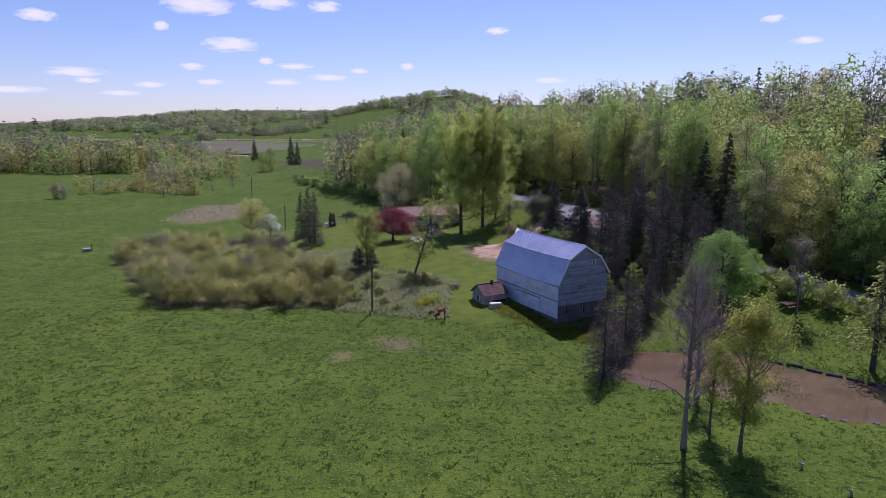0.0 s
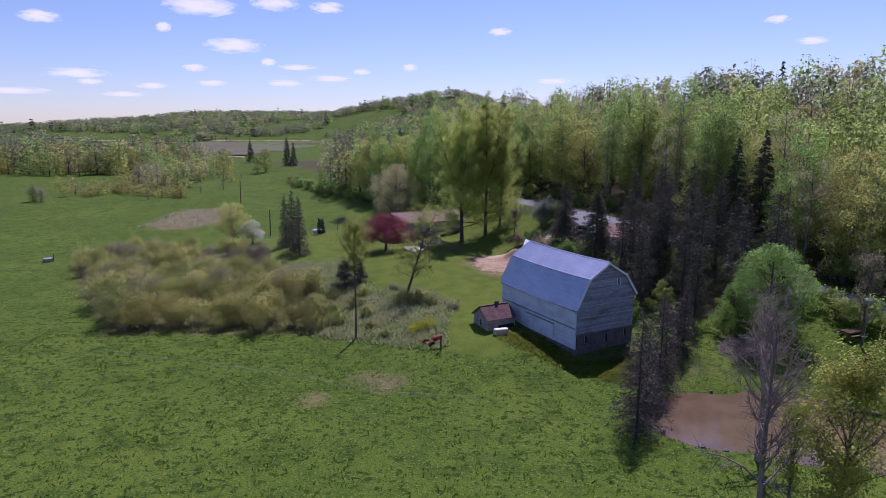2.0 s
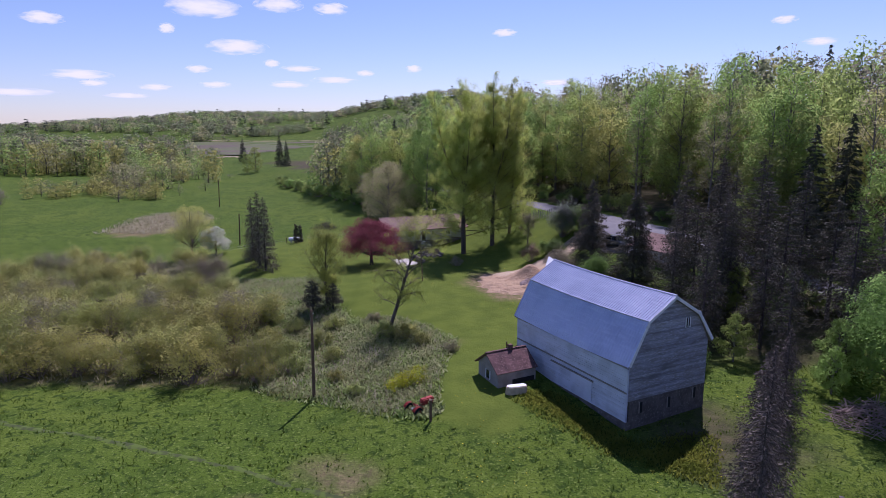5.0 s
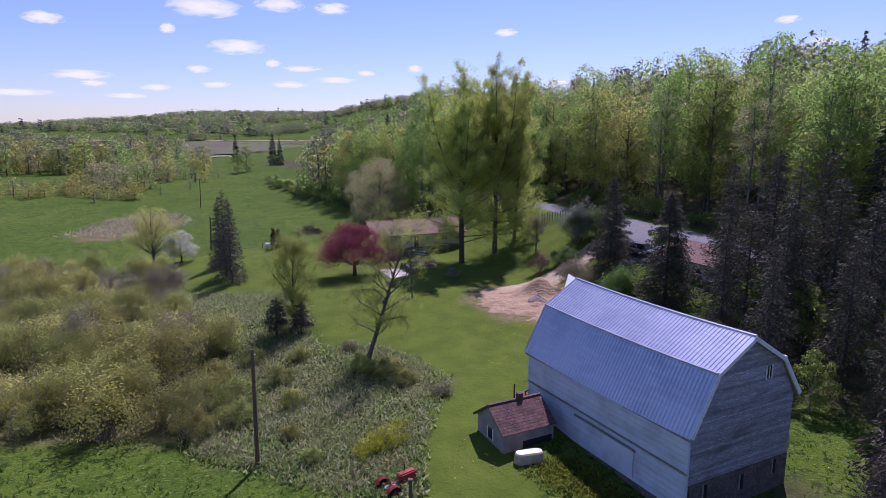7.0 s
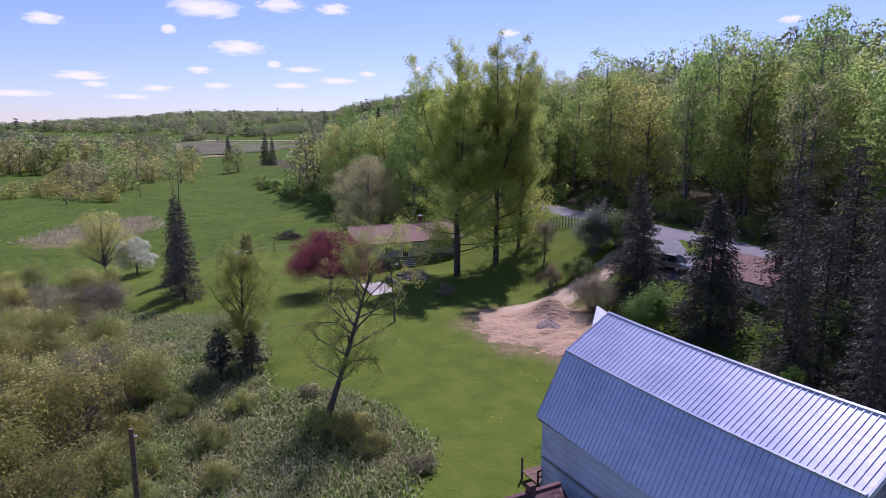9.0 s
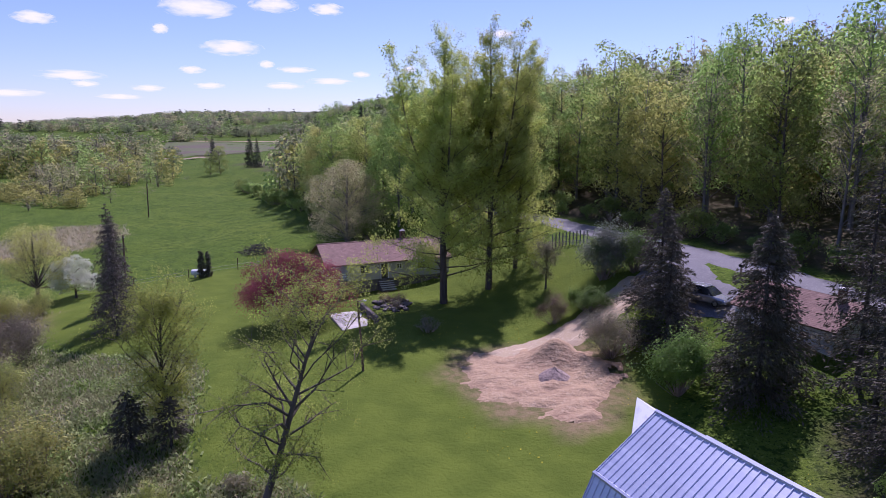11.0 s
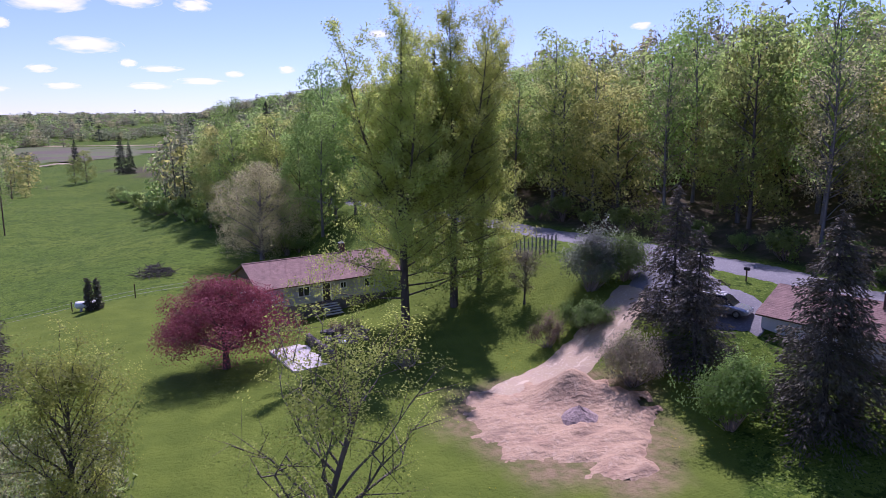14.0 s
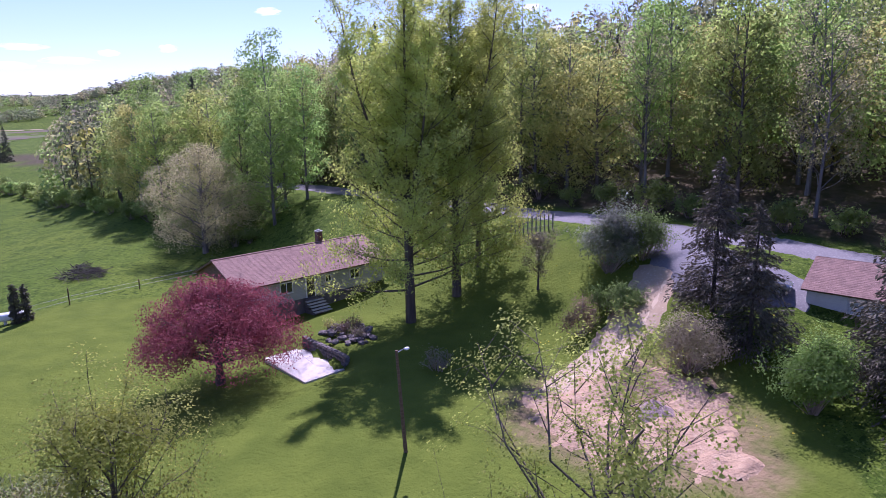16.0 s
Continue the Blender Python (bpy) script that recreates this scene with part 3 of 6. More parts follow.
def shrub(seed, H, R, stems, leaves, size, material, bark=TWIG, low=0.25, twigs=3, flat=1.0):
    """Many stems fanning out of one root, twiggy, leafy above."""
    rng = np.random.default_rng(seed)
    V, F, A = [], [], []
    for k in range(stems):
        az, t = rng.uniform(0, math.tau), rng.uniform() ** 0.6
        tip = Vector((math.cos(az) * R * t, math.sin(az) * R * t, H * (1 - 0.45 * t * t * flat) * rng.uniform(0.75, 1.05)))
        p0 = Vector((math.cos(az) * R * 0.15 * t, math.sin(az) * R * 0.15 * t, -0.1))
        mid = p0.lerp(tip, 0.5) + Vector(rng.normal(size=3)) * 0.08 * H
        tube(V, F, p0, mid, 0.03, 0.02, 4)
        tube(V, F, mid, tip, 0.02, 0.006, 3)
        for _ in range(twigs):
            b0 = mid.lerp(tip, rng.uniform(0, 0.9))
            t2 = b0 + Vector((rng.normal() * 0.16 * H, rng.normal() * 0.16 * H, abs(rng.normal()) * 0.16 * H))
            tube(V, F, b0, t2, 0.01, 0.004, 3)
            A += [t2[:], b0.lerp(t2, 0.5)[:]]
        A += [tip[:], mid.lerp(tip, 0.6)[:]]
    A = np.array(A)
    A = A[A[:, 2] > low * H * rng.uniform(0.5, 1, len(A))]
    C = A[rng.integers(0, len(A), leaves)] + rng.normal(size=(leaves, 3)) * 0.09 * (H + R) * 0.5
    C[:, 2] = np.abs(C[:, 2])
    return raw_mesh("stems", V, F, bark), leaf_mesh("leaves", rng, C, size, material, 0.65, None, outward(C, 0.3 * H, R), 0.35, True)


def tree_thing(name, label, category, meshes, x, y, turn=0.0, size=1.0, group="", sink=0.08, names=("trunk", "crown")):
    ob = thing(name, label, category, None, group)
    for nm, me in zip(names, meshes):
        if me is not None:
            part(nm, me, None, ob)
    ob.matrix_world = pose(x, y, ground_z(x, y) - sink, 0, 0, turn) @ Matrix.Scale(size, 4)
    return ob


def again(ob, x, y, turn, size=1.0, sink=0.08):
    c = copy_thing(ob, pose(x, y, ground_z(x, y) - sink, 0, 0, turn))
    c.scale = (size, size, size * random.uniform(0.9, 1.1))
    return c


# poplars beside the house
tree_thing("poplar_tree", "tall yellow-green poplar tree beside the house", "tree", poplar(11, 30.6, 9.6, 88000, 0.11, 4, 0.5), 4.6, 160.5, 200, group="poplars by the house")
tree_thing("poplar_tree", "tall yellow-green poplar tree on the lawn", "tree", poplar(12, 30.6, 9.4, 88000, 0.11, 4, 0.46), 10.2, 163.2, 20, group="poplars by the house")
tree_thing("poplar_tree", "slender yellow-green poplar tree behind the others", "tree", poplar(13, 27.5, 5.5, 32000, 0.11, 2, 0.3), 13.8, 166.5, 50, group="poplars by the house")
# single trees of the yard
tree_thing("crab_apple_tree", "crab apple tree with deep crimson leaves on lawn", "tree", clump_tree(21, 8.1, 8.0, 0.37, 46, 48000, 0.08, LEAF_RED, BARK_DARK, lambda g: (1 - g) ** 0.5 * 0.92 + 0.08, 0.32, (0.19, 0.3), 0.8, inner=0.3, rise=0.3, twigs=8, wander=0.55), -12.4, 154.9, 40)
tree_thing("leaning_tree", "thinly leafed leaning yard tree with crooked limbs", "tree", broadleaf(22, 13.8, 3.8, 0.24, 30, 26000, 0.052, LEAF_YOUNG, BARK, lambda f: 0.75 + 0.4 * math.sin(math.pi * f), 34, 0.25, 0.24, 6, (0.3, 0.06), 0.9, 0.3, wild=0.36), -5.8, 118.0, 0)
tree_thing("budding_tree", "bright budding tree behind two junipers", "tree", broadleaf(23, 10.2, 4.0, 0.1, 36, 30000, 0.06, LEAF_YOUNG, BARK, None, 36, 0.16, 0.36, 6), -15.8, 129.8, 0)
jun = tree_thing("juniper", "small dark green juniper at the lawn edge", "conifer", conifer(24, 4.6, 1.7, 0.28, 20, 7, 22, 0.15, NEEDLE_DUSK, droop=0.0, power=0.5), -17.4, 127.6, 0, group="junipers at the lawn edge")
again(jun, -14.5, 127.5, 120, 0.8)
sp = tree_thing("withered_spruce", "tall half-bare grey spruce standing on lawn", "conifer", conifer(25, 13.5, 3.0, 0.06, 42, 8, 32, 0.14, NEEDLE_GREY, BARK_DARK, 0.2, 0.2, 0.42, 0.7), -31.2, 152.8, 0, group="three grey spruces")
again(sp, -33.4, 156.6, 100, 1.0)
again(sp, -36.9, 164.0, 200, 0.92)
tree_thing("blossom_tree", "small round tree in white blossom", "tree", clump_tree(26, 6.2, 3.9, 0.3, 26, 12000, 0.1, LEAF_WHITE, BARK_DARK, None, 0.15, (0.24, 0.34), 0.8, twigs=2), -47.6, 173.0, 0)
tree_thing("willow_tree", "yellow-green spreading willow among the shrubs", "tree", clump_tree(27, 11.5, 6.4, 0.34, 44, 14000, 0.085, LEAF_GOLD, BARK, lambda g: 0.95 - 0.5 * g * g, 0.3, (0.18, 0.28), 0.9, inner=0.3, rise=0.45, twigs=7, wander=0.6), -52.3, 172.0, 0)
tree_thing("grey_budding_tree", "wide budding tree with fine grey twigs", "tree", clump_tree(28, 17.0, 8.6, 0.1, 46, 34000, 0.105, LEAF_TAN, BARK_GREY, None, 0.4, (0.24, 0.36), 0.85, inner=0.35, rise=0.22, twigs=9, wander=0.6), -14.0, 205.5, 0)
tree_thing("apple_tree", "small thinly leafed apple tree on lawn", "tree", broadleaf(29, 4.9, 2.3, 0.3, 20, 4200, 0.075, LEAF_GREY, BARK_DARK, None, 35, 0.1, 0.3, 6), 16.5, 158.0, 0)
tree_thing("pink_shrub", "small vase-shaped shrub with pinkish buds", "shrub", shrub(30, 2.9, 1.9, 26, 3600, 0.07, LEAF_PINK, low=0.45), 16.1, 149.5, 0, names=("branch_fan", "foliage"))
tree_thing("round_bush", "rounded green bush beside the driveway", "shrub", shrub(31, 2.5, 2.2, 34, 9000, 0.085, LEAF_BUSH, low=0.05), 19.9, 149.6, 0, names=("branch_fan", "foliage"))
tree_thing("lilac_bush", "large grey-green lilac bush with pale buds", "shrub", shrub(32, 5.8, 2.5, 60, 14000, 0.11, LEAF_LILAC, low=0.1), 22.4, 155.2, 0, names=("branch_fan", "foliage"))
tree_thing("lilac_bush", "tall green bush beside the lilac", "shrub", shrub(33, 4.6, 2.2, 40, 12000, 0.09, LEAF_BUSH, low=0.1), 25.6, 154.6, 0, names=("branch_fan", "foliage"))
tree_thing("bright_bush", "dense bright green bush under the spruces", "shrub", shrub(34, 4.9, 1.9, 60, 20000, 0.09, LEAF_LIME, low=0.03), 23.4, 133.6, 0, names=("branch_fan", "foliage"))
tree_thing("grey_bush", "twiggy grey-green bush beside the sand", "shrub", shrub(35, 4.2, 2.8, 50, 9000, 0.08, LEAF_GREY, low=0.1), 19.9, 141.0, 0, names=("branch_fan", "foliage"))
dark = conifer(36, 12.4, 4.0, 0.08, 34, 8, 74, 0.165, NEEDLE_DUSK, BARK_DARK, 0.25, 0.2, 0.2, 0.8)
ds = tree_thing("spruce_tree", "dark green spruce beside the driveway", "conifer", dark, 25.3, 145.0, 0, group="spruces by the driveway")
again(ds, 24.6, 140.3, 140, 0.94)
tree_thing("spruce_tree", "broad dense dark spruce beside the garage", "conifer", conifer(46, 14.0, 4.6, 0.04, 44, 9, 90, 0.165, NEEDLE_DUSK, BARK_DARK, 0.3, 0.25, 0.1, 0.7), 28.7, 131.8, 0, group="spruces by the driveway")
PINES = ((33, 125, 1.0), (30, 119, 0.95), (36, 119, 1.1), (31, 111.5, 0.9), (37, 110, 1.0), (41, 114, 1.05), (44, 106, 1.05), (36.5, 103.5, 0.75), (48, 102.5, 0.9), (42, 121, 1.1), (50, 109, 1.0), (34, 116, 0.8), (46, 113, 1.05), (35, 130, 1.0), (38.5, 127, 1.05), (40.5, 131, 1.0), (44, 127, 1.05), (33.5, 121.5, 1.0), (45.5, 119, 1.1), (38.5, 122.5, 1.05))
pine = tree_thing("scots_pine", "tall thin brown-green pine in the grove", "conifer", conifer(50, 15.0, 3.3, 0.2, 30, 7, 44, 0.15, NEEDLE_BROWN, BARK_DARK, 0.12, 0.22, 0.25, 0.6), PINES[0][0], PINES[0][1], 0, group="pine grove by the barn")
for k, (x, y, s) in enumerate(PINES[1:]):
    again(pine, x, y, 47 * k, s)
sap = tree_thing("sapling", "leafy light green sapling under the pines", "tree", clump_tree(51, 7.2, 2.7, 0.12, 20, 4000, 0.12, LEAF_LIME, BARK_GREY, None, 0.08, (0.26, 0.4), 0.9), 37.5, 117.5, 0, group="saplings under the pines")
for k, (x, y, s) in enumerate(((40.0, 113.0, 0.7), (33.0, 107.5, 0.8), (41.5, 103, 0.9), (46, 99, 0.8), (39, 99.5, 0.7), (28.5, 116, 0.7), (35, 121.5, 0.9), (52, 104, 0.9), (24.5, 113, 0.6), (27.5, 105, 0.7))):
    again(sap, x, y, 71 * k, s)
# withered spruces and trees by the pond
grey = conifer(37, 13.0, 3.5, 0.03, 40, 8, 36, 0.14, NEEDLE_GREY, BARK_DARK, 0.35, 0.17, 0.4, 0.75)
gs = tree_thing("dying_spruce", "dying grey-brown spruce with bare boughs", "conifer", grey, 20.0, 74.9, 0, group="dying spruces by the barn")
again(gs, 22.6, 80.5, 90, 0.8)
again(gs, 25.5, 85.0, 200, 0.9)
again(gs, 28.0, 90.5, 300, 0.75)
again(gs, 31.5, 94.0, 30, 0.7)
tree_thing("dead_tree", "bare dead tree with crooked limbs near pond", "tree", broadleaf(38, 17.5, 4.6, 0.25, 34, 1800, 0.06, LEAF_PINK, TWIG, lambda f: 0.85 - 0.3 * f, 40, 0.24, 0.4, 15, (0.03, 0.05), 0.95, wild=0.34), 23.6, 57.6, 0)
tree_thing("dead_tree", "twin-stemmed bare tree on the pond bank", "tree", broadleaf(39, 14.0, 4.2, 0.2, 34, 1200, 0.06, LEAF_PINK, TWIG, None, 45, 0.28, 0.4, 14, (0.0, 0.02), 0.95, wild=0.25), 29.6, 69.6, 0)
tree_thing("young_maple", "young bright yellow-green tree in the pasture", "tree", broadleaf(40, 13.6, 4.0, 0.18, 38, 18000, 0.1, LEAF_YOUNG, BARK, None, 38, 0.17, 0.5, 5, (0.03, 0.0)), 28.8, 56.9, 0)
tree_thing("young_maple", "short thin yellow-green tree in the pasture", "tree", broadleaf(41, 9.5, 1.8, 0.3, 18, 3000, 0.11, LEAF_YOUNG, BARK, None, 50, 0.14, 0.4, 4), 27.2, 60.3, 0)
tree_thing("larch_tree", "yellowish larch with a thick trunk by pond", "conifer", conifer(42, 15.5, 5.0, 0.22, 26, 6, 22, 0.3, LEAF_OLIVE, BARK_DARK, 0.25, 0.4, 0.2), 54.4, 76.2, 0)
tree_thing("thin_tree", "thin half-leafed tree beside the picnic table", "tree", broadleaf(43, 11.0, 2.6, 0.3, 20, 3000, 0.1, LEAF_GREY, BARK, None, 45, 0.14, 0.4, 5), 53.4, 92.6, 0)
tree_thing("small_spruce", "small brownish spruce on the grass", "conifer", conifer(44, 6.3, 2.2, 0.15, 18, 6, 14, 0.25, NEEDLE_GREY, droop=0.2), 31.8, 96.8, 0)
tree_thing("green_tree", "round bright green tree behind the pond", "tree", clump_tree(45, 13.0, 6.4, 0.2, 40, 22000, 0.12, LEAF_LIME, BARK, None, 0.25, (0.22, 0.34), 0.85, twigs=3), 44.0, 97.6, 0)

# woods across the road
LABEL_WOOD = "tall spring-green woodland tree on the hillside"
tallf = lambda f: 0.5 + 0.5 * math.sin(math.pi * min(1, f * 0.9 + 0.12))
WOOD_KINDS = ((19, 4.7, 0.1, LEAF_FOREST, 30), (21.5, 4.9, 0.14, LEAF_LIME, 32), (18, 4.6, 0.08, LEAF_FOREST, 28), (20, 5.2, 0.12, LEAF_GOLD, 30), (16, 5.0, 0.08, LEAF_OLIVE, 28), (20, 4.6, 0.25, LEAF_TAN, 24), (17, 5.2, 0.08, LEAF_LIME, 30))
kinds = [clump_tree(60 + k, H, R, b, n, 3800 if k == 5 else 5800, 0.11 if k == 5 else 0.165, lm, BARK_GREY if k % 2 else BARK, tallf, 0.2, (0.24, 0.42), 0.85, rise=0.14, twigs=6 if k == 5 else 1, inner=0.4) for k, (H, R, b, lm, n) in enumerate(WOOD_KINDS)]
fir = conifer(70, 20, 3.9, 0.06, 34, 7, 30, 0.34, NEEDLE, droop=0.3)
proto = []
rngw = np.random.default_rng(5)
near, rest = [], []
for s0, s1, gap in ((7, 34, 6.0), (34, 115, 7.2)):
    for s in np.arange(s0, s1, gap):
        for u in np.arange(-120, 400, gap):
            p = (s + rngw.uniform(-2.4, 2.4), u + rngw.uniform(-2.6, 2.6))
            (near if s < 21 and -95 < u < 95 else rest).append(p)
for s in np.arange(-15, -4, 5.5):
    for u in np.arange(40, 330, 6.0):
        p = (s + rngw.uniform(-2, 2), u + rngw.uniform(-2.5, 2.5))
        (near if u < 95 else rest).append(p)
for k, (s, u) in enumerate(near):
    x, y = at_road(s, u)
    if math.hypot(x + 14, y - 205.5) < 7 or (0 < s < 11 and -38 < u < 22):
        continue
    v = int(rngw.integers(0, 8))
    if len(proto) < 8:
        v = len(proto)
        proto.append(tree_thing("woodland_tree" if v < 7 else "fir_tree", LABEL_WOOD if v < 7 else "dark green fir among the woodland trees", "tree", kinds[v] if v < 7 else fir, x, y, 0, 1, "woods across the road"))
        continue
    again(proto[v if v < 7 or rngw.uniform() < 0.14 else 1], x, y, rngw.uniform(0, 360), rngw.uniform(0.98, 1.3))
under = tree_thing("understorey_bush", "leafy bush at the edge of the woods", "shrub", shrub(71, 3.4, 2.4, 20, 1400, 0.17, LEAF_FOREST, low=0.05, twigs=2), *at_road(6.2, -60), 0, 1, "bushes at the edge of the woods", names=("branch_fan", "foliage"))
for u in np.arange(-92, 150, 5.0):
    if abs(u + 60) > 3:
        again(under, *at_road(rngw.uniform(5.8, 8.5), u + rngw.uniform(-1.5, 1.5)), rngw.uniform(0, 360), rngw.uniform(0.7, 1.4) * (0.9 if -45 < u < 30 else 1))
for u in np.arange(-104, -40, 3.2):
    if abs(u + 71.5) > 2.0:
        again(under, *at_road(rngw.uniform(-9.5, -5.5), u + rngw.uniform(-1.0, 1.0)), rngw.uniform(0, 360), rngw.uniform(0.8, 1.35))
for u in np.arange(40, 200, 4.5):
    again(under, *at_road(rngw.uniform(-20, -17), u + rngw.uniform(-1.5, 1.5)), rngw.uniform(0, 360), rngw.uniform(0.7, 1.4))


def points_of(me):
    v = np.empty(len(me.vertices) * 3)
    me.vertices.foreach_get("co", v)
    f = [tuple(p.vertices) for p in me.polygons]
    return v.reshape(-1, 3), np.array(f)


def crowd(name, label, places, meshes):
    """Many far trees joined into one mesh, each a turned and stretched copy of a light tree. places: (x, y, stretch across, stretch up, turn)."""
    src = [(points_of(w), points_of(c)) for w, c in meshes]
    V, F, M, base = [], [], [], 0
    for k, (x, y, a, h, turn) in enumerate(places):
        z = ground_z(x, y) - 0.2
        c, s = math.cos(turn) * a, math.sin(turn) * a
        for slot, (v, f) in enumerate(src[k % len(src)]):
            V.append(np.stack([v[:, 0] * c - v[:, 1] * s + x, v[:, 0] * s + v[:, 1] * c + y, v[:, 2] * h + z], 1))
            F += (f + base).tolist()
            M += [slot] * len(f)
            base += len(v)
    me = raw_mesh(name, np.concatenate(V).tolist(), F, meshes[0][0].materials[0])
    me.materials.append(meshes[0][1].materials[0])
    me.polygons.foreach_set("material_index", M)
    return tagged(new(name, me), label, "trees", kind="stuff")


def light_tree(seed, H, R, base, n, size, material, clumps=20, twigs=0):
    return clump_tree(seed, H, R, base, clumps, n, size, material, BARK_DARK, tallf, 0.18, (0.3, 0.48), 0.9, 3, 3, twigs > 0, twigs=twigs, inner=0.3, wander=0.3)


def kind_set(n, size):
    near_by = n > 600
    green, lime, gold = (LEAF_FOREST, LEAF_LIME, LEAF_GOLD) if near_by else (FAR_HAZE_GREEN, LEAF_FOREST, LEAF_TAN)
    return {"green": [light_tree(90 + k, 18 + k, 5.0, 0.1, n, size, green) for k in range(2)], "lime": [light_tree(93, 18, 5.0, 0.1, n, size, lime)], "gold": [light_tree(94, 17, 5.0, 0.1, n, size, gold)], "olive": [light_tree(95, 16, 5.0, 0.08, n, size, LEAF_OLIVE)], "bare": [light_tree(96, 19, 4.8, 0.25, n // 2, size * 0.6, LEAF_GREY, 22, 4 if near_by else 1)], "fir": [conifer(97, 15, 3.6, 0.05, 24, 5, 9, 0.55, NEEDLE, droop=0.3)]}


KINDS, FINE = kind_set(330, 0.52), kind_set(1500, 0.28)
NAMES = {"green": "spring-green woods covering the hillside", "lime": "bright green trees among the hillside woods", "gold": "golden-green trees among the hillside woods", "olive": "olive-green trees among the hillside woods", "bare": "still bare grey trees among the hillside woods", "fir": "dark firs among the hillside woods"}


def pick_kind(crest=False):
    w = rngw.uniform()
    if crest:
        return "green" if w < 0.2 else "lime" if w < 0.38 else "gold" if w < 0.56 else "olive" if w < 0.66 else "bare" if w < 0.95 else "fir"
    return "green" if w < 0.3 else "lime" if w < 0.52 else "gold" if w < 0.67 else "olive" if w < 0.82 else "bare" if w < 0.95 else "fir"


hill, fine = {k: [] for k in KINDS}, {k: [] for k in KINDS}
for s, u in rest:
    x, y = at_road(s, u)
    if (math.hypot(x, y) > 300 and rngw.uniform() < 0.3) or (s > 72 and rngw.uniform() < 0.4) or abs(s) < 4.5 or (y > 300 and x / y < -0.165 + 0.02 * noise.noise((y * 0.05, 1, 1))):
        continue
    (fine if s < 62 and -100 < u < 110 else hill)[pick_kind(s > 48)].append((x, y, rngw.uniform(0.9, 1.3), rngw.uniform(0.95, 1.3), rngw.uniform(0, 6.3)))
for _ in range(760):
    x, y = rngw.uniform(-440, -135), rngw.uniform(370, 520)
    edge = 398 + 0.1 * (x + 280) + 16 * noise.noise((x * 0.02, 3, 1))
    if y < edge or (x > -190 and y > 430):
        continue
    k = 0.8 if x > -190 else 1
    hill[("olive", "bare", "olive", "green", "gold", "bare", "lime")[int(rngw.integers(0, 7))]].append((x, y, rngw.uniform(1.1, 1.7) * (0.8 if k < 1 else 1), rngw.uniform(0.85, 1.3) * k, rngw.uniform(0, 6.3)))
for _ in range(46):
    x, y = rngw.normal(-140, 20), rngw.normal(305, 12)
    hill["olive" if rngw.uniform() < 0.6 else "bare"].append((x, y, rngw.uniform(0.5, 0.9), rngw.uniform(0.2, 0.5), rngw.uniform(0, 6.3)))
for _ in range(46):
    x, y = rngw.normal(-141, 11), rngw.uniform(312, 392)
    hill[("olive", "lime", "olive", "gold", "bare")[int(rngw.integers(0, 5))]].append((x, y, rngw.uniform(0.8, 1.2), rngw.uniform(0.55, 0.85), rngw.uniform(0, 6.3)))
for _ in range(70):
    x, y = rngw.normal(-141, 12), rngw.uniform(300, 392)
    hill["bare" if rngw.uniform() < 0.5 else "olive"].append((x, y, rngw.uniform(0.5, 0.9), rngw.uniform(0.14, 0.32), rngw.uniform(0, 6.3)))
for k in hill:
    crowd("hillside_woods", NAMES[k], fine[k], FINE[k])
    crowd("valley_woods", NAMES[k].replace("hillside", "valley"), hill[k], KINDS[k])
dome = lambda f: 0.55 + 0.45 * math.sin(math.pi * min(1, 0.25 + 0.75 * f))


def tiny_tree(seed, H, R, n, size, material):
    return [clump_tree(seed, H, R, 0.1, 11, n, size, material, BARK_DARK, dome, 0.3, (0.4, 0.6), 0.75, 2, 3, False, inner=0.2, wander=0.3)]


TINY = {"green": tiny_tree(101, 13, 6.0, 110, 0.85, FAR_HAZE_GREEN), "lime": tiny_tree(102, 12, 6.0, 110, 0.85, LEAF_FOREST), "olive": tiny_tree(103, 12, 5.5, 120, 0.8, LEAF_TAN), "bare": tiny_tree(104, 12, 5.5, 120, 0.75, LEAF_GREY), "fir": [conifer(105, 16, 4.0, 0.03, 6, 3, 4, 2.0, NEEDLE, droop=0.3)]}
far = {k: [] for k in TINY}
for _ in range(6200):
    b, d = radians(rngw.uniform(-40, 4)), math.sqrt(rngw.uniform(480 ** 2, 1780 ** 2))
    x, y = d * math.sin(b), d * math.cos(b)
    if noise.noise((x * 0.006, y * 0.006, 1)) + 0.5 * noise.noise((x * 0.02, y * 0.02, 4)) < -0.2 or (-390 < x + (y - 470) * 0.1 < -60 and d < 925) or (d < 1120 and noise.noise((x * 0.012, y * 0.012, 7)) < -0.12) or (-190 < x < -110 and 1000 < d < 1140):
        continue
    w = rngw.uniform()
    far["green" if w < 0.36 else "lime" if w < 0.58 else "olive" if w < 0.76 else "bare" if w < 0.975 else "fir"].append((x, y, rngw.uniform(1.3, 1.9), rngw.uniform(0.8, 1.15), rngw.uniform(0, 6.3)))
for k, places in far.items():
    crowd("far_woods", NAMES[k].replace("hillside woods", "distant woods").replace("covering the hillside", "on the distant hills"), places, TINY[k])

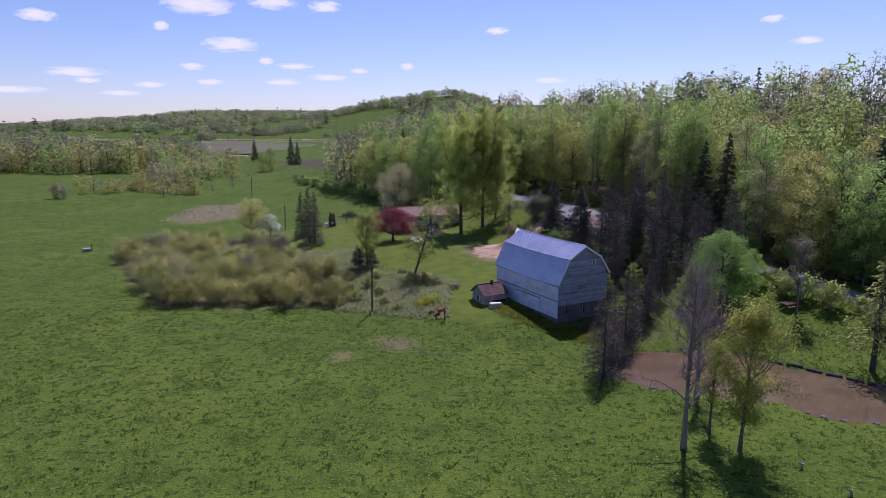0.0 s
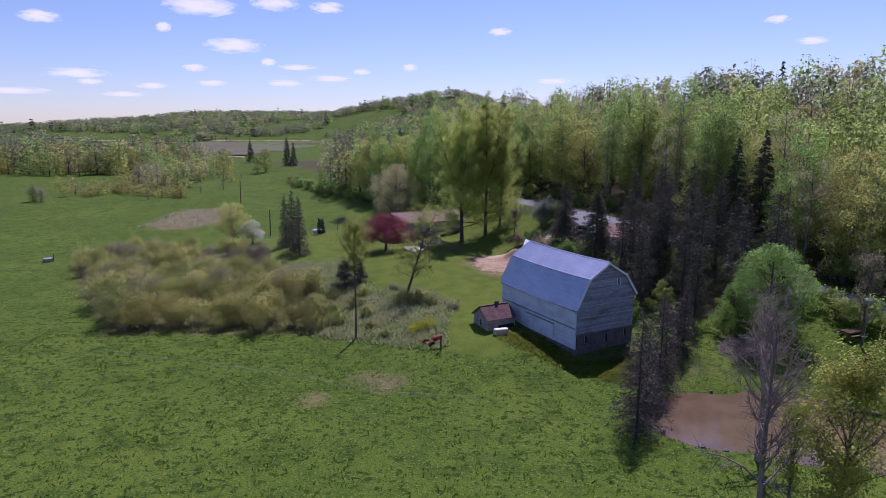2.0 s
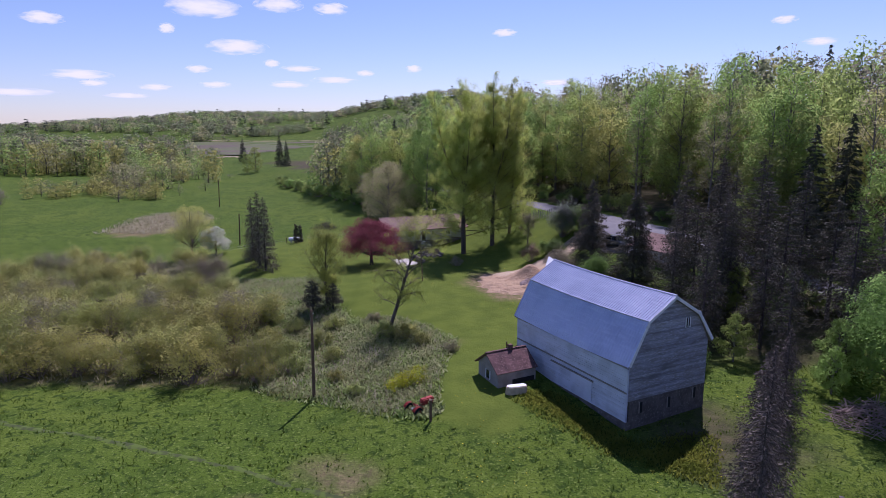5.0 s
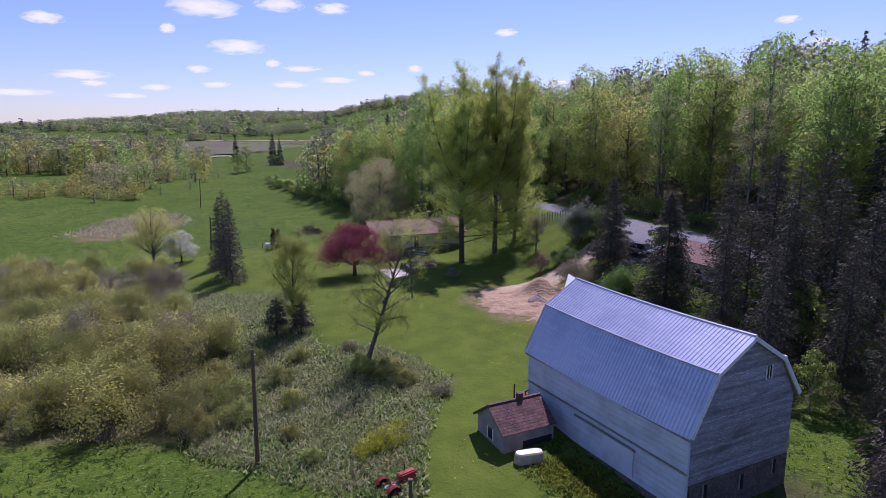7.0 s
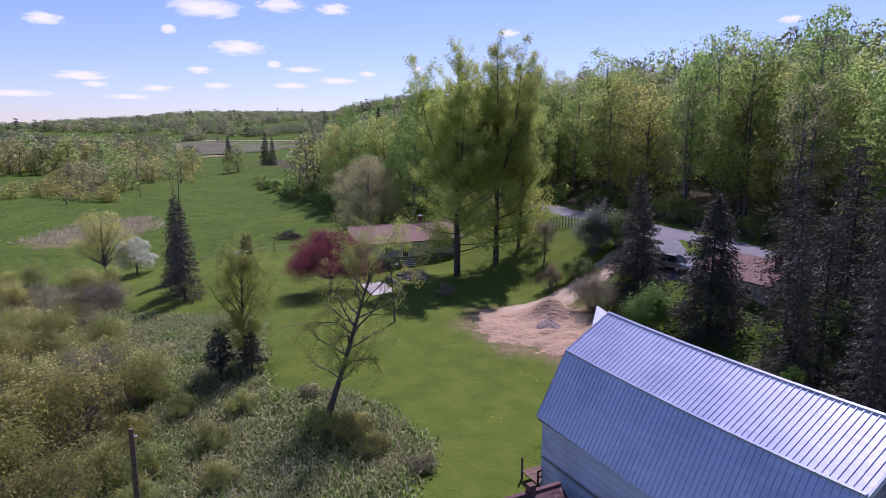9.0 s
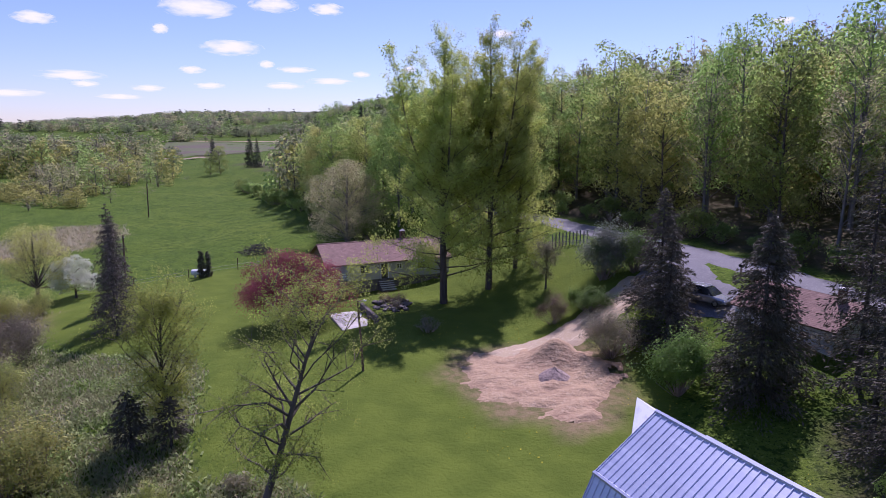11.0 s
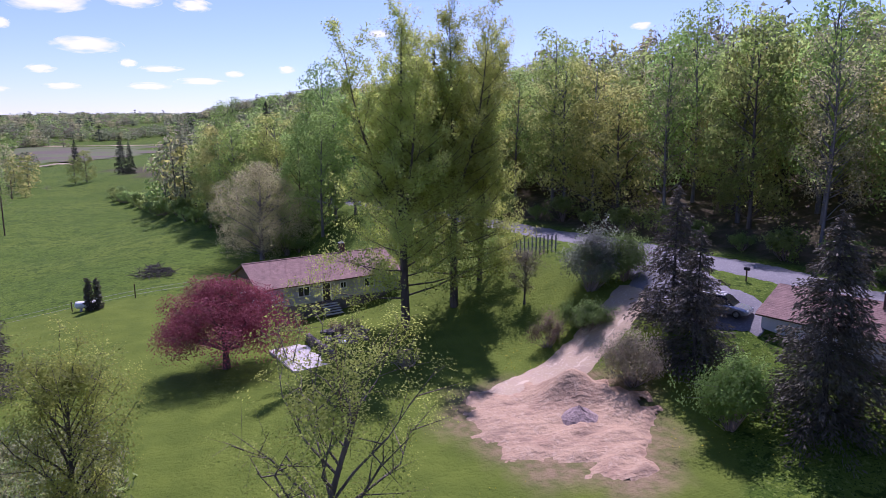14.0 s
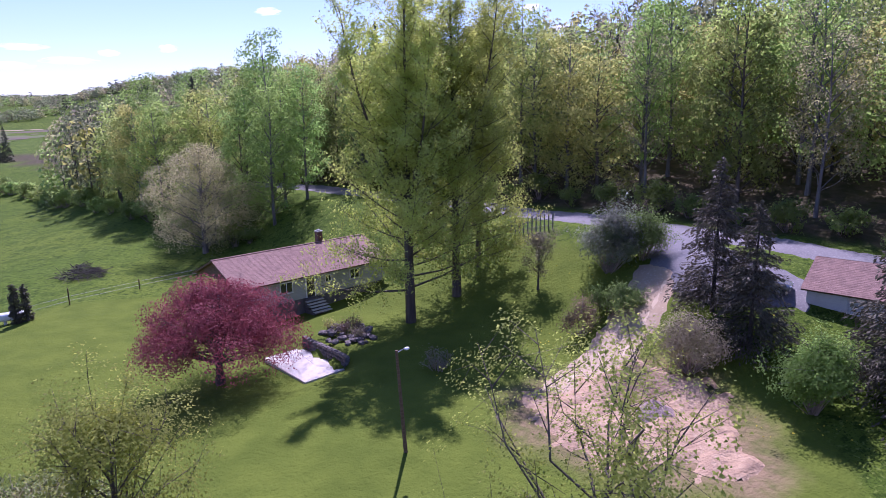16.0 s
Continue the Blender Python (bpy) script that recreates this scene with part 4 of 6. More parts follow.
# shrub thicket in the wet hollow
sh = [tree_thing("willow_shrub", "twiggy olive-green willow shrub in wet thicket", "shrub", shrub(80 + k, (3.4, 4.2, 2.8, 4.8)[k], (2.4, 2.6, 2.2, 2.6)[k], 28, (3000, 3200, 2700, 2000)[k], 0.085, LEAF_OLIVE if k < 3 else LEAF_GREY, low=0.42, twigs=2), (-47, -40, -33, -50)[k], (107, 108, 107, 116)[k], 0, group="willow thicket", names=("branch_fan", "foliage")) for k in range(4)]
rngs = np.random.default_rng(9)
count = 0
for gx in np.arange(-86, -10, 3.3):
    for gy in np.arange(102, 176, 3.3):
        x, y = gx + rngs.uniform(-1.2, 1.2), gy + rngs.uniform(-1.2, 1.2)
        if edge_d(x, y, THICKET) > -1.5 or noise.noise((x * 0.09, y * 0.09, 6)) > 0.32 or (x > -24 and rngs.uniform() < 0.35) or math.hypot(x + 47, y - 152) < 5 or count > 280:
            continue
        count += 1
        again(sh[(int(rngs.integers(0, 4)) if rngs.uniform() < 0.5 else 1) if y > 120 else int(rngs.integers(0, 3))], x, y, rngs.uniform(0, 360), rngs.uniform(0.75, 1.15) * (1.35 if x < -22 and y < 125 else 1.0))


# ---- buildings ----
def box(bm, x0, y0, z0, x1, y1, z1, bevel=0.0):
    r = bmesh.ops.create_cube(bm, size=1.0, matrix=Matrix.Translation(((x0 + x1) / 2, (y0 + y1) / 2, (z0 + z1) / 2)) @ Matrix.Diagonal((x1 - x0, y1 - y0, z1 - z0, 1)))
    if bevel:
        bmesh.ops.bevel(bm, geom=list({e for v in r["verts"] for e in v.link_edges}), offset=bevel, segments=2, affect="EDGES")
    return bm


def boxes(*items, bevel=0.0):
    bm = bmesh.new()
    for it in items:
        box(bm, *it, bevel=bevel)
    return bm


def cyl(bm, p0, p1, r0, r1=None, n=12):
    """A closed tapered round bar between two points."""
    p0, p1 = Vector(p0), Vector(p1)
    d = p1 - p0
    m = Matrix.Translation((p0 + p1) / 2) @ d.to_track_quat("Z", "Y").to_matrix().to_4x4()
    bmesh.ops.create_cone(bm, cap_ends=True, segments=n, radius1=r0, radius2=r0 if r1 is None else r1, depth=d.length, matrix=m)
    return bm


def bars(*items, n=10):
    bm = bmesh.new()
    for it in items:
        cyl(bm, *it, n=n)
    return bm


def slab(pts, thick):
    """A plate: a planar outline given a thickness along its normal, downwards."""
    bm = bmesh.new()
    f = bm.faces.new([bm.verts.new(p) for p in pts])
    bm.normal_update()
    if f.normal.z < 0:
        f.normal_flip()
    nrm = f.normal.copy()
    r = bmesh.ops.extrude_face_region(bm, geom=[f])
    for v in (e for e in r["geom"] if isinstance(e, bmesh.types.BMVert)):
        v.co -= nrm * thick
    bmesh.ops.recalc_face_normals(bm, faces=bm.faces)
    return bm


ROOF_METAL = mat("corrugated_steel", (0.54, 0.56, 0.68), 0.36, 0.55, layers=((0.35, (0.46, 0.48, 0.6), 0.4, 0.65), (2.0, (0.6, 0.62, 0.72), 0.5, 0.75, (0.3, 2, 2))), bump=((4, 0.004),), spec=0.5)
TRIM_WHITE = mat("white_trim", (0.75, 0.76, 0.78), 0.5, layers=((3, (0.6, 0.6, 0.6), 0.5, 0.75),))
# worn white paint with the blue of skylit shade mixed into its colour
BARN_SHADED_WHITE = mat("worn_white_boards_blue_shade", (0.58, 0.61, 0.72), 0.75, layers=((0.6, (0.46, 0.49, 0.58), 0.42, 0.66), (2.0, (0.36, 0.35, 0.34), 0.6, 0.8, (0.4, 4, 4))), rand=0.06)
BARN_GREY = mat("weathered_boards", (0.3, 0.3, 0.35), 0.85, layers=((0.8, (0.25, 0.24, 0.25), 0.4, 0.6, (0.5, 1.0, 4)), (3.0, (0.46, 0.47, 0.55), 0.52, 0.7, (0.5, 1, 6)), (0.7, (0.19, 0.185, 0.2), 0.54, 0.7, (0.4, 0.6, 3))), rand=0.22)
STONE = mat("fieldstone_wall", (0.14, 0.12, 0.115), 0.9, layers=((1.5, (0.1, 0.085, 0.08), 0.4, 0.6), (5, (0.24, 0.22, 0.2), 0.55, 0.75)), bump=((3, 0.05),))
DARK = mat("dark_opening", (0.02, 0.02, 0.022), 0.8)
GLASS = mat("window_glass", (0.03, 0.035, 0.04), 0.05, spec=0.6)
SHINGLE = mat("brown_shingle", (0.24, 0.15, 0.125), 0.9, layers=((1.5, (0.19, 0.12, 0.1), 0.4, 0.6), (9, (0.3, 0.2, 0.165), 0.5, 0.7)), rand=0.03, island=0.09)
STUCCO = mat("grey_stucco", (0.29, 0.27, 0.26), 0.9, layers=((1, (0.22, 0.2, 0.19), 0.42, 0.66),), bump=((20, 0.01),))
SIDING = mat("pale_siding", (0.43, 0.43, 0.43), 0.7, layers=((0.8, (0.37, 0.37, 0.37), 0.42, 0.66),), rand=0.03)
GARAGE_WHITE = mat("white_siding", (0.68, 0.68, 0.67), 0.7, layers=((0.8, (0.58, 0.58, 0.57), 0.42, 0.66), (1.0, (0.6, 0.6, 0.6), 0.5, 0.56, (0.1, 0.1, 22))))
WOOD = mat("brown_wood", (0.16, 0.1, 0.065), 0.8, layers=((2, (0.1, 0.06, 0.04), 0.4, 0.65, (1, 1, 6)),), rand=0.1)
WOOD_GREY = mat("grey_wood", (0.3, 0.28, 0.26), 0.85, layers=((2, (0.2, 0.185, 0.17), 0.4, 0.65, (1, 1, 6)),), rand=0.12)
CONCRETE = mat("concrete", (0.5, 0.49, 0.47), 0.85, layers=((0.8, (0.4, 0.39, 0.37), 0.42, 0.66), (6, (0.56, 0.55, 0.53), 0.5, 0.75)), bump=((10, 0.008),))
RUST_RED = mat("faded_red_paint", (0.34, 0.045, 0.035), 0.6, layers=((3, (0.25, 0.06, 0.035), 0.5, 0.7),))
BLACK = mat("black_rubber", (0.02, 0.02, 0.02), 0.8)
STEEL = mat("dull_steel", (0.35, 0.35, 0.36), 0.45, 0.8)

BL, BW = 16.9, 4.9  # barn length and half width
BARN = pose(17.7, 102.7, -0.7, 0, 0, 117.9)  # +x runs along the ridge to the far gable, +y is the side that faces the yard
E_Z, K_Z, R_Z, K_Y, E_BACK, BW_BACK = 5.6, 9.25, 11.15, 3.15, 6.6, 4.7  # the back roof ends higher than the front one


def build_barn():
    b = thing("barn", "weathered white gambrel barn with a metal roof", "barn", BARN)
    h = BL / 2
    # walls: boards laid lengthwise on the long sides and the gables
    part("foundation", boxes((-h, BW - 0.3, -0.6, h, BW, 0.3), (-h, -BW_BACK, -0.6, h, -BW_BACK + 0.3, 2.2), (-h, -BW_BACK + 0.3, -0.6, -h + 0.35, BW - 0.3, 2.2), (h - 0.35, -BW_BACK + 0.3, -0.6, h, BW - 0.3, 2.2)), STONE, b)
    rng = np.random.default_rng(3)
    z = 0.3
    k = 0
    while z < E_Z - 0.25:
        dz = 0.21
        off = 0.03 if z > 3.05 else 0.0
        part("board", boxes((-h, BW - 0.12, z, h, BW + off + 0.012 * (k % 2), z + dz - 0.012)), BARN_SHADED_WHITE, b)
        z += dz
        k += 1
    z = 2.2
    while z < E_BACK - 0.3:
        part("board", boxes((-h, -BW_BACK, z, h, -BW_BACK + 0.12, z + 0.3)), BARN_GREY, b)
        z += 0.31
    part("skirt_trim", boxes((-h - 0.02, BW + 0.02, 2.95, h + 0.02, BW + 0.09, 3.08)), WOOD_GREY, b)
    part("corner_board", boxes((-h - 0.03, BW - 0.1, 0.5, -h + 0.12, BW + 0.06, E_Z)), BARN_SHADED_WHITE, b)
    part("corner_board", boxes((h - 0.12, BW - 0.1, 0.5, h + 0.03, BW + 0.06, E_Z)), BARN_SHADED_WHITE, b)

    def half(zz, wide, eave):
        if zz <= eave:
            return wide
        if zz <= K_Z:
            return wide + (K_Y - wide) * (zz - eave) / (K_Z - eave)
        return K_Y * (1 - (zz - K_Z) / (R_Z - K_Z))

    for gx in (-h, h):
        z = 2.2
        while z < R_Z - 0.15:
            w0, w1 = half(z, BW, E_Z) - 0.06, half(z + 0.2, BW, E_Z) - 0.06
            v0, v1 = half(z, BW_BACK, E_BACK) - 0.06, half(z + 0.2, BW_BACK, E_BACK) - 0.06
            bm = bmesh.new()
            o = rng.uniform(-0.012, 0.012)
            sgn = -1 if gx < 0 else 1
            xa, xb = gx + sgn * o, gx - sgn * 0.12
            vs = [bm.verts.new(p) for p in ((xa, -v0, z), (xa, w0, z), (xa, w1, z + 0.195), (xa, -v1, z + 0.195), (xb, -v0, z), (xb, w0, z), (xb, w1, z + 0.195), (xb, -v1, z + 0.195))]
            for f in ((0, 1, 2, 3), (7, 6, 5, 4), (0, 4, 5, 1), (1, 5, 6, 2), (2, 6, 7, 3), (3, 7, 4, 0)):
                bm.faces.new([vs[i] for i in f])
            bmesh.ops.recalc_face_normals(bm, faces=bm.faces)
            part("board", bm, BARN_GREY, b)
            z += 0.205
    # gable openings: slit windows with frames
    for y, z, w, hh in ((-1.9, 8.1, 0.45, 0.8),):
        win = part("window", boxes((-h - 0.05, y - w / 2, z, -h + 0.05, y + w / 2, z + hh)), GLASS, b)
        part("frame", boxes((-h - 0.08, y - w / 2 - 0.08, z - 0.08, -h - 0.02, y - w / 2, z + hh + 0.08), (-h - 0.08, y + w / 2, z - 0.08, -h - 0.02, y + w / 2 + 0.08, z + hh + 0.08), (-h - 0.08, y - 0.03, z, -h - 0.052, y + 0.03, z + hh)), TRIM_WHITE, win)
    for y, z in ((3.2, 0.9), (-0.2, 0.7), (-3.4, 1.0)):
        part("slit_window", boxes((-h - 0.03, y - 0.16, z, -h + 0.1, y + 0.16, z + 1.0)), DARK, b)
        part("door_jamb", boxes((-h - 0.05, y + 0.16, z, -h + 0.02, y + 0.24, z + 1.05)), WOOD_GREY, b)
    part("sliding_door_rail", boxes((-4.2, BW + 0.09, 2.5, 2.2, BW + 0.2, 2.64)), WOOD_GREY, b)
    part("sliding_door", boxes((-4.0, BW + 0.03, 0.5, -0.9, BW + 0.1, 2.48)), BARN_SHADED_WHITE, b)
    # roof: standing ribs on four slopes, with a slight sag between the gables
    ov, o2 = 0.28, 0.26

    def sag(x):
        return -0.16 * (1 - (x / h) ** 2)

    prof = [(-BW_BACK - o2 - 0.1, E_BACK - 0.1), (-K_Y, K_Z), (0, R_Z), (K_Y, K_Z), (BW + o2, E_Z - 0.1)]
    for i in range(4):
        (y0, z0), (y1, z1) = prof[i], prof[i + 1]
        nrm = Vector((0, z0 - z1, y1 - y0)).normalized()
        bm = bmesh.new()
        rib, n = 0.3, int((BL + 2 * ov) / 0.3)
        rows = []
        for k in range(n + 1):
            x = -h - ov + k * rib
            for dx, hh in ((0, 0.0), (0.235, 0.0), (0.25, 0.045), (0.285, 0.045)):
                col = []
                for t in (0, 0.33, 0.66, 1.0):
                    p = Vector((min(x + dx, h + ov), y0 + (y1 - y0) * t, z0 + (z1 - z0) * t + sag(min(x, h)))) + nrm * (hh + 0.06 + (0.03 if i in (1, 2) else 0))
                    col.append(bm.verts.new(p))
                rows.append(col)
        for a, c in zip(rows, rows[1:]):
            for j in range(3):
                bm.faces.new((a[j], a[j + 1], c[j + 1], c[j]))
        bmesh.ops.recalc_face_normals(bm, faces=bm.faces)
        if sum(f.normal.z for f in bm.faces) < 0:
            bmesh.ops.reverse_faces(bm, faces=bm.faces)
        part("roof_slope", bm, ROOF_METAL, b)
        part("roof_deck", slab([(-h - ov + 0.03, y0, z0 - 0.17), (h + ov - 0.03, y0, z0 - 0.17), (h + ov - 0.03, y1, z1 - 0.17), (-h - ov + 0.03, y1, z1 - 0.17)], 0.05), WOOD_GREY, b)
        for gx in (-h - ov, h + ov):
            part("barge_board", slab([(gx - 0.06, y0, z0 + 0.10), (gx + 0.06, y0, z0 + 0.10), (gx + 0.06, y1, z1 + 0.10), (gx - 0.06, y1, z1 + 0.10)], 0.26), TRIM_WHITE, b)
    for y in (-K_Y, K_Y):
        for k in range(6):
            xa, xb = -h - ov + k * (BL + 2 * ov) / 6, -h - ov + (k + 1) * (BL + 2 * ov) / 6
            part("knee_flashing", bars(((xa, y * 1.01, K_Z + 0.1 + sag(xa)), (xb, y * 1.01, K_Z + 0.1 + sag(xb)), 0.1), n=6), ROOF_METAL, b)
    for k in range(6):
        xa, xb = -h - ov + k * (BL + 2 * ov) / 6, -h - ov + (k + 1) * (BL + 2 * ov) / 6
        part("ridge_cap", bars(((xa, 0, R_Z + 0.09 + sag(xa)), (xb, 0, R_Z + 0.09 + sag(xb)), 0.11), n=6), ROOF_METAL, b)
    # hay hood: the ridge runs out to a beak over the far gable
    bm = bmesh.new()
    a, c, d, e, f = [bm.verts.new(p) for p in ((h + ov, -1.3, R_Z - 0.72), (h + ov, 0, R_Z + 0.09), (h + ov, 1.3, R_Z - 0.72), (h + ov + 1.1, 0, R_Z + 0.3), (h + ov, 0, R_Z - 0.9))]
    for fc in ((a, c, e), (c, d, e), (a, e, f), (d, f, e)):
        bm.faces.new(fc)
    bmesh.ops.recalc_face_normals(bm, faces=bm.faces)
    part("hay_hood", bm, TRIM_WHITE, b)
    return b


build_barn()


def shingles(bm, x0, x1, y0, z0, y1, z1, row=0.2, wide=0.45, seed=1):
    """Overlapping shingle tabs from the eave (y0, z0) up to the ridge (y1, z1)."""
    rng = np.random.default_rng(seed)
    L = math.hypot(y1 - y0, z1 - z0)
    n = int(L / row)
    dy, dz = (y1 - y0) / L, (z1 - z0) / L
    ny, nz = -dz, dy
    if nz < 0:
        ny, nz = -ny, -nz
    for k in range(n):
        x = x0 - rng.uniform(0, wide)
        while x < x1:
            a, b = max(x0, x), min(x1, x + wide - 0.012)
            x += wide
            if b - a < 0.05:
                continue
            t0, t1 = k * row, (k + 1) * row + 0.06
            lift = 0.022 + rng.uniform(0, 0.006)
            v = [bm.verts.new(p) for p in ((a, y0 + dy * t0 + ny * lift, z0 + dz * t0 + nz * lift), (b, y0 + dy * t0 + ny * lift, z0 + dz * t0 + nz * lift), (b, y0 + dy * t1 + ny * 0.012, z0 + dz * t1 + nz * 0.012), (a, y0 + dy * t1 + ny * 0.012, z0 + dz * t1 + nz * 0.012), (a, y0 + dy * t0, z0 + dz * t0), (b, y0 + dy * t0, z0 + dz * t0))]
            bm.faces.new((v[0], v[1], v[2], v[3]))
            bm.faces.new((v[4], v[5], v[1], v[0]))
    return bm


def gable_roof(parent, x0, x1, half, eave, ridge, over=0.45, thick=0.16, seed=1, row=0.2, wide=0.45, tile=None):
    roof = part("roof", slab([(x0, -half - over, eave), (x1, -half - over, eave), (x1, 0, ridge), (x0, 0, ridge)], thick), WOOD, parent)
    part("roof", slab([(x0, half + over, eave), (x1, half + over, eave), (x1, 0, ridge), (x0, 0, ridge)], thick), WOOD, parent)
    for sg in (-1, 1):
        bm = shingles(bmesh.new(), x0 - 0.03, x1 + 0.03, sg * (half + over + 0.03), eave, 0, ridge + 0.01, row, wide, seed + sg)
        part("shingles", bm, tile or SHINGLE, parent)
    part("ridge_shingle", boxes((x0 - 0.03, -0.14, ridge - 0.02, x1 + 0.03, 0.14, ridge + 0.06), bevel=0.02), tile or SHINGLE, parent)


def clapboards(parent, x0, x1, y, z0, z1, material, out=-1, step=0.16):
    z = z0
    while z < z1 - 0.02:
        part("clapboard", boxes((x0, min(y, y + out * 0.03), z, x1, max(y, y + out * 0.03), z + step - 0.012)), material, parent)
        z += step


def house_window(parent, x, z, w, h, y):
    win = part("window", boxes((x - w / 2, y - 0.02, z, x + w / 2, y + 0.03, z + h)), GLASS, parent)
    part("window_frame", boxes((x - w / 2 - 0.08, y - 0.07, z - 0.08, x - w / 2, y, z + h + 0.08), (x + w / 2, y - 0.07, z - 0.08, x + w / 2 + 0.08, y, z + h + 0.08), (x - w / 2, y - 0.07, z + h, x + w / 2, y, z + h + 0.08), (x - 0.035, y - 0.06, z, x + 0.035, y - 0.021, z + h)), TRIM_WHITE, win)
    part("window_sill", boxes((x - w / 2 - 0.12, y - 0.12, z - 0.14, x + w / 2 + 0.12, y, z - 0.085)), TRIM_WHITE, win)


HOUSE = pose(-4.5, 173.4, 1.35, 0, 0, 23.5)  # -y is the front that faces the lawn


def build_house():
    b = thing("house", "low ranch house with brown shingle roof", "house", HOUSE)
    W, half, fl, ev = 8.7, 4.4, 1.05, 3.55
    x0 = -W + 3.0
    # foundation colour darkened to hold the shadow below the wall
    part("foundation", boxes((x0, -half, -1.6, W, half, fl)), mat("shaded_block_base", (0.17, 0.15, 0.145), 0.9, layers=((1.5, (0.12, 0.105, 0.1), 0.4, 0.6),), bump=((6, 0.02),)), b)
    part("wall", boxes((x0, -half + 0.03, fl, W, -half + 0.2, ev), (x0, half - 0.2, fl, W, half, ev), (x0, -half + 0.2, fl, x0 + 0.2, half - 0.2, ev), (W - 0.2, -half + 0.2, fl, W, half - 0.2, ev)), SIDING, b)
    clapboards(b, x0, W, -half + 0.03, fl, ev, SIDING)
    for gx in (-W + 0.3, W - 0.05):
        bm = bmesh.new()
        for x in (gx, gx + 0.12):
            bm.faces.new([bm.verts.new(p) for p in ((x, -half, ev), (x, half, ev), (x, 0, ev + 1.75))])
        part("gable", bm, WOOD, b)
    gable_roof(b, -W - 0.1, W + 0.35, half, ev - 0.1, ev + 1.95, 0.7, 0.14, 5)
    house_window(b, x0 + 2.3, fl + 1.0, 1.25, 0.95, -half)
    house_window(b, x0 + 7.1, fl + 1.25, 0.6, 0.6, -half)
    house_window(b, x0 + 10.4, fl + 1.0, 1.1, 0.9, -half)
    d = part("door", boxes((x0 + 4.55, -half - 0.03, fl + 0.02, x0 + 5.45, -half + 0.04, fl + 2.05)), mat("dark_door", (0.05, 0.042, 0.04), 0.5), b, "dark front door")
    part("door_frame", boxes((x0 + 4.43, -half - 0.06, fl, x0 + 4.55, -half, fl + 2.15), (x0 + 5.45, -half - 0.06, fl, x0 + 5.57, -half, fl + 2.15), (x0 + 4.55, -half - 0.06, fl + 2.05, x0 + 5.45, -half, fl + 2.15)), TRIM_WHITE, d)
    for x in (x0 + 4.1, x0 + 5.95):
        part("wall_lamp", boxes((x - 0.06, -half - 0.14, fl + 1.7, x + 0.06, -half, fl + 1.95), bevel=0.02), TRIM_WHITE, b)
    # porch under the roof's open end
    part("porch_deck", boxes((-W + 0.3, -half, fl - 0.2, x0, half, fl)), WOOD_GREY, b)
    for y in (-half + 0.1, 0, half - 0.1):
        part("porch_post", boxes((-W + 0.35, y - 0.07, -1.2, -W + 0.49, y + 0.07, ev)), WOOD, b)
    for z in (fl + 0.35, fl + 0.65, fl + 0.95):
        part("porch_rail", boxes((-W + 0.5, -half + 0.02, z, x0 - 0.03, -half + 0.07, z + 0.12)), TRIM_WHITE, b)
        part("porch_rail", boxes((-W + 0.38, -half + 0.2, z, -W + 0.43, half - 0.2, z + 0.12)), TRIM_WHITE, b)
    ch = part("chimney", boxes((3.3, 0.2, ev + 1.2, 3.9, 0.8, ev + 3.0)), BRICK, b)
    part("flue_cap", boxes((3.25, 0.15, ev + 3.004, 3.95, 0.85, ev + 3.09), (3.45, 0.35, ev + 3.09, 3.75, 0.65, ev + 3.25)), CONCRETE, ch)
    part("vent_pipe", bars(((5.6, -1.6, ev + 1.0), (5.6, -1.6, ev + 1.75), 0.05)), STEEL, b)
    # front steps
    for k in range(5):
        part("step", boxes((x0 + 4.0, -half - 0.5 - 0.36 * (k + 1), fl - 0.2 * (k + 1) - 0.07, x0 + 6.0, -half - 0.5 - 0.36 * k + 0.04, fl - 0.2 * (k + 1)), bevel=0.01), CONCRETE, b)
    part("stair_base", boxes((x0 + 4.15, -half - 1.9, -1.2, x0 + 5.85, -half - 0.01, 0.05), (x0 + 4.15, -half - 0.5, 0.05, x0 + 5.85, -half - 0.01, fl - 0.05)), STONE, b)
    return b


BRICK = mat("chimney_brick", (0.16, 0.085, 0.065), 0.9, layers=((4, (0.1, 0.06, 0.05), 0.4, 0.65),))
build_house()

GARAGE = pose(31.0, 141.4, 4.0, 0, 0, -63.2)  # +x runs along the road, +y towards it


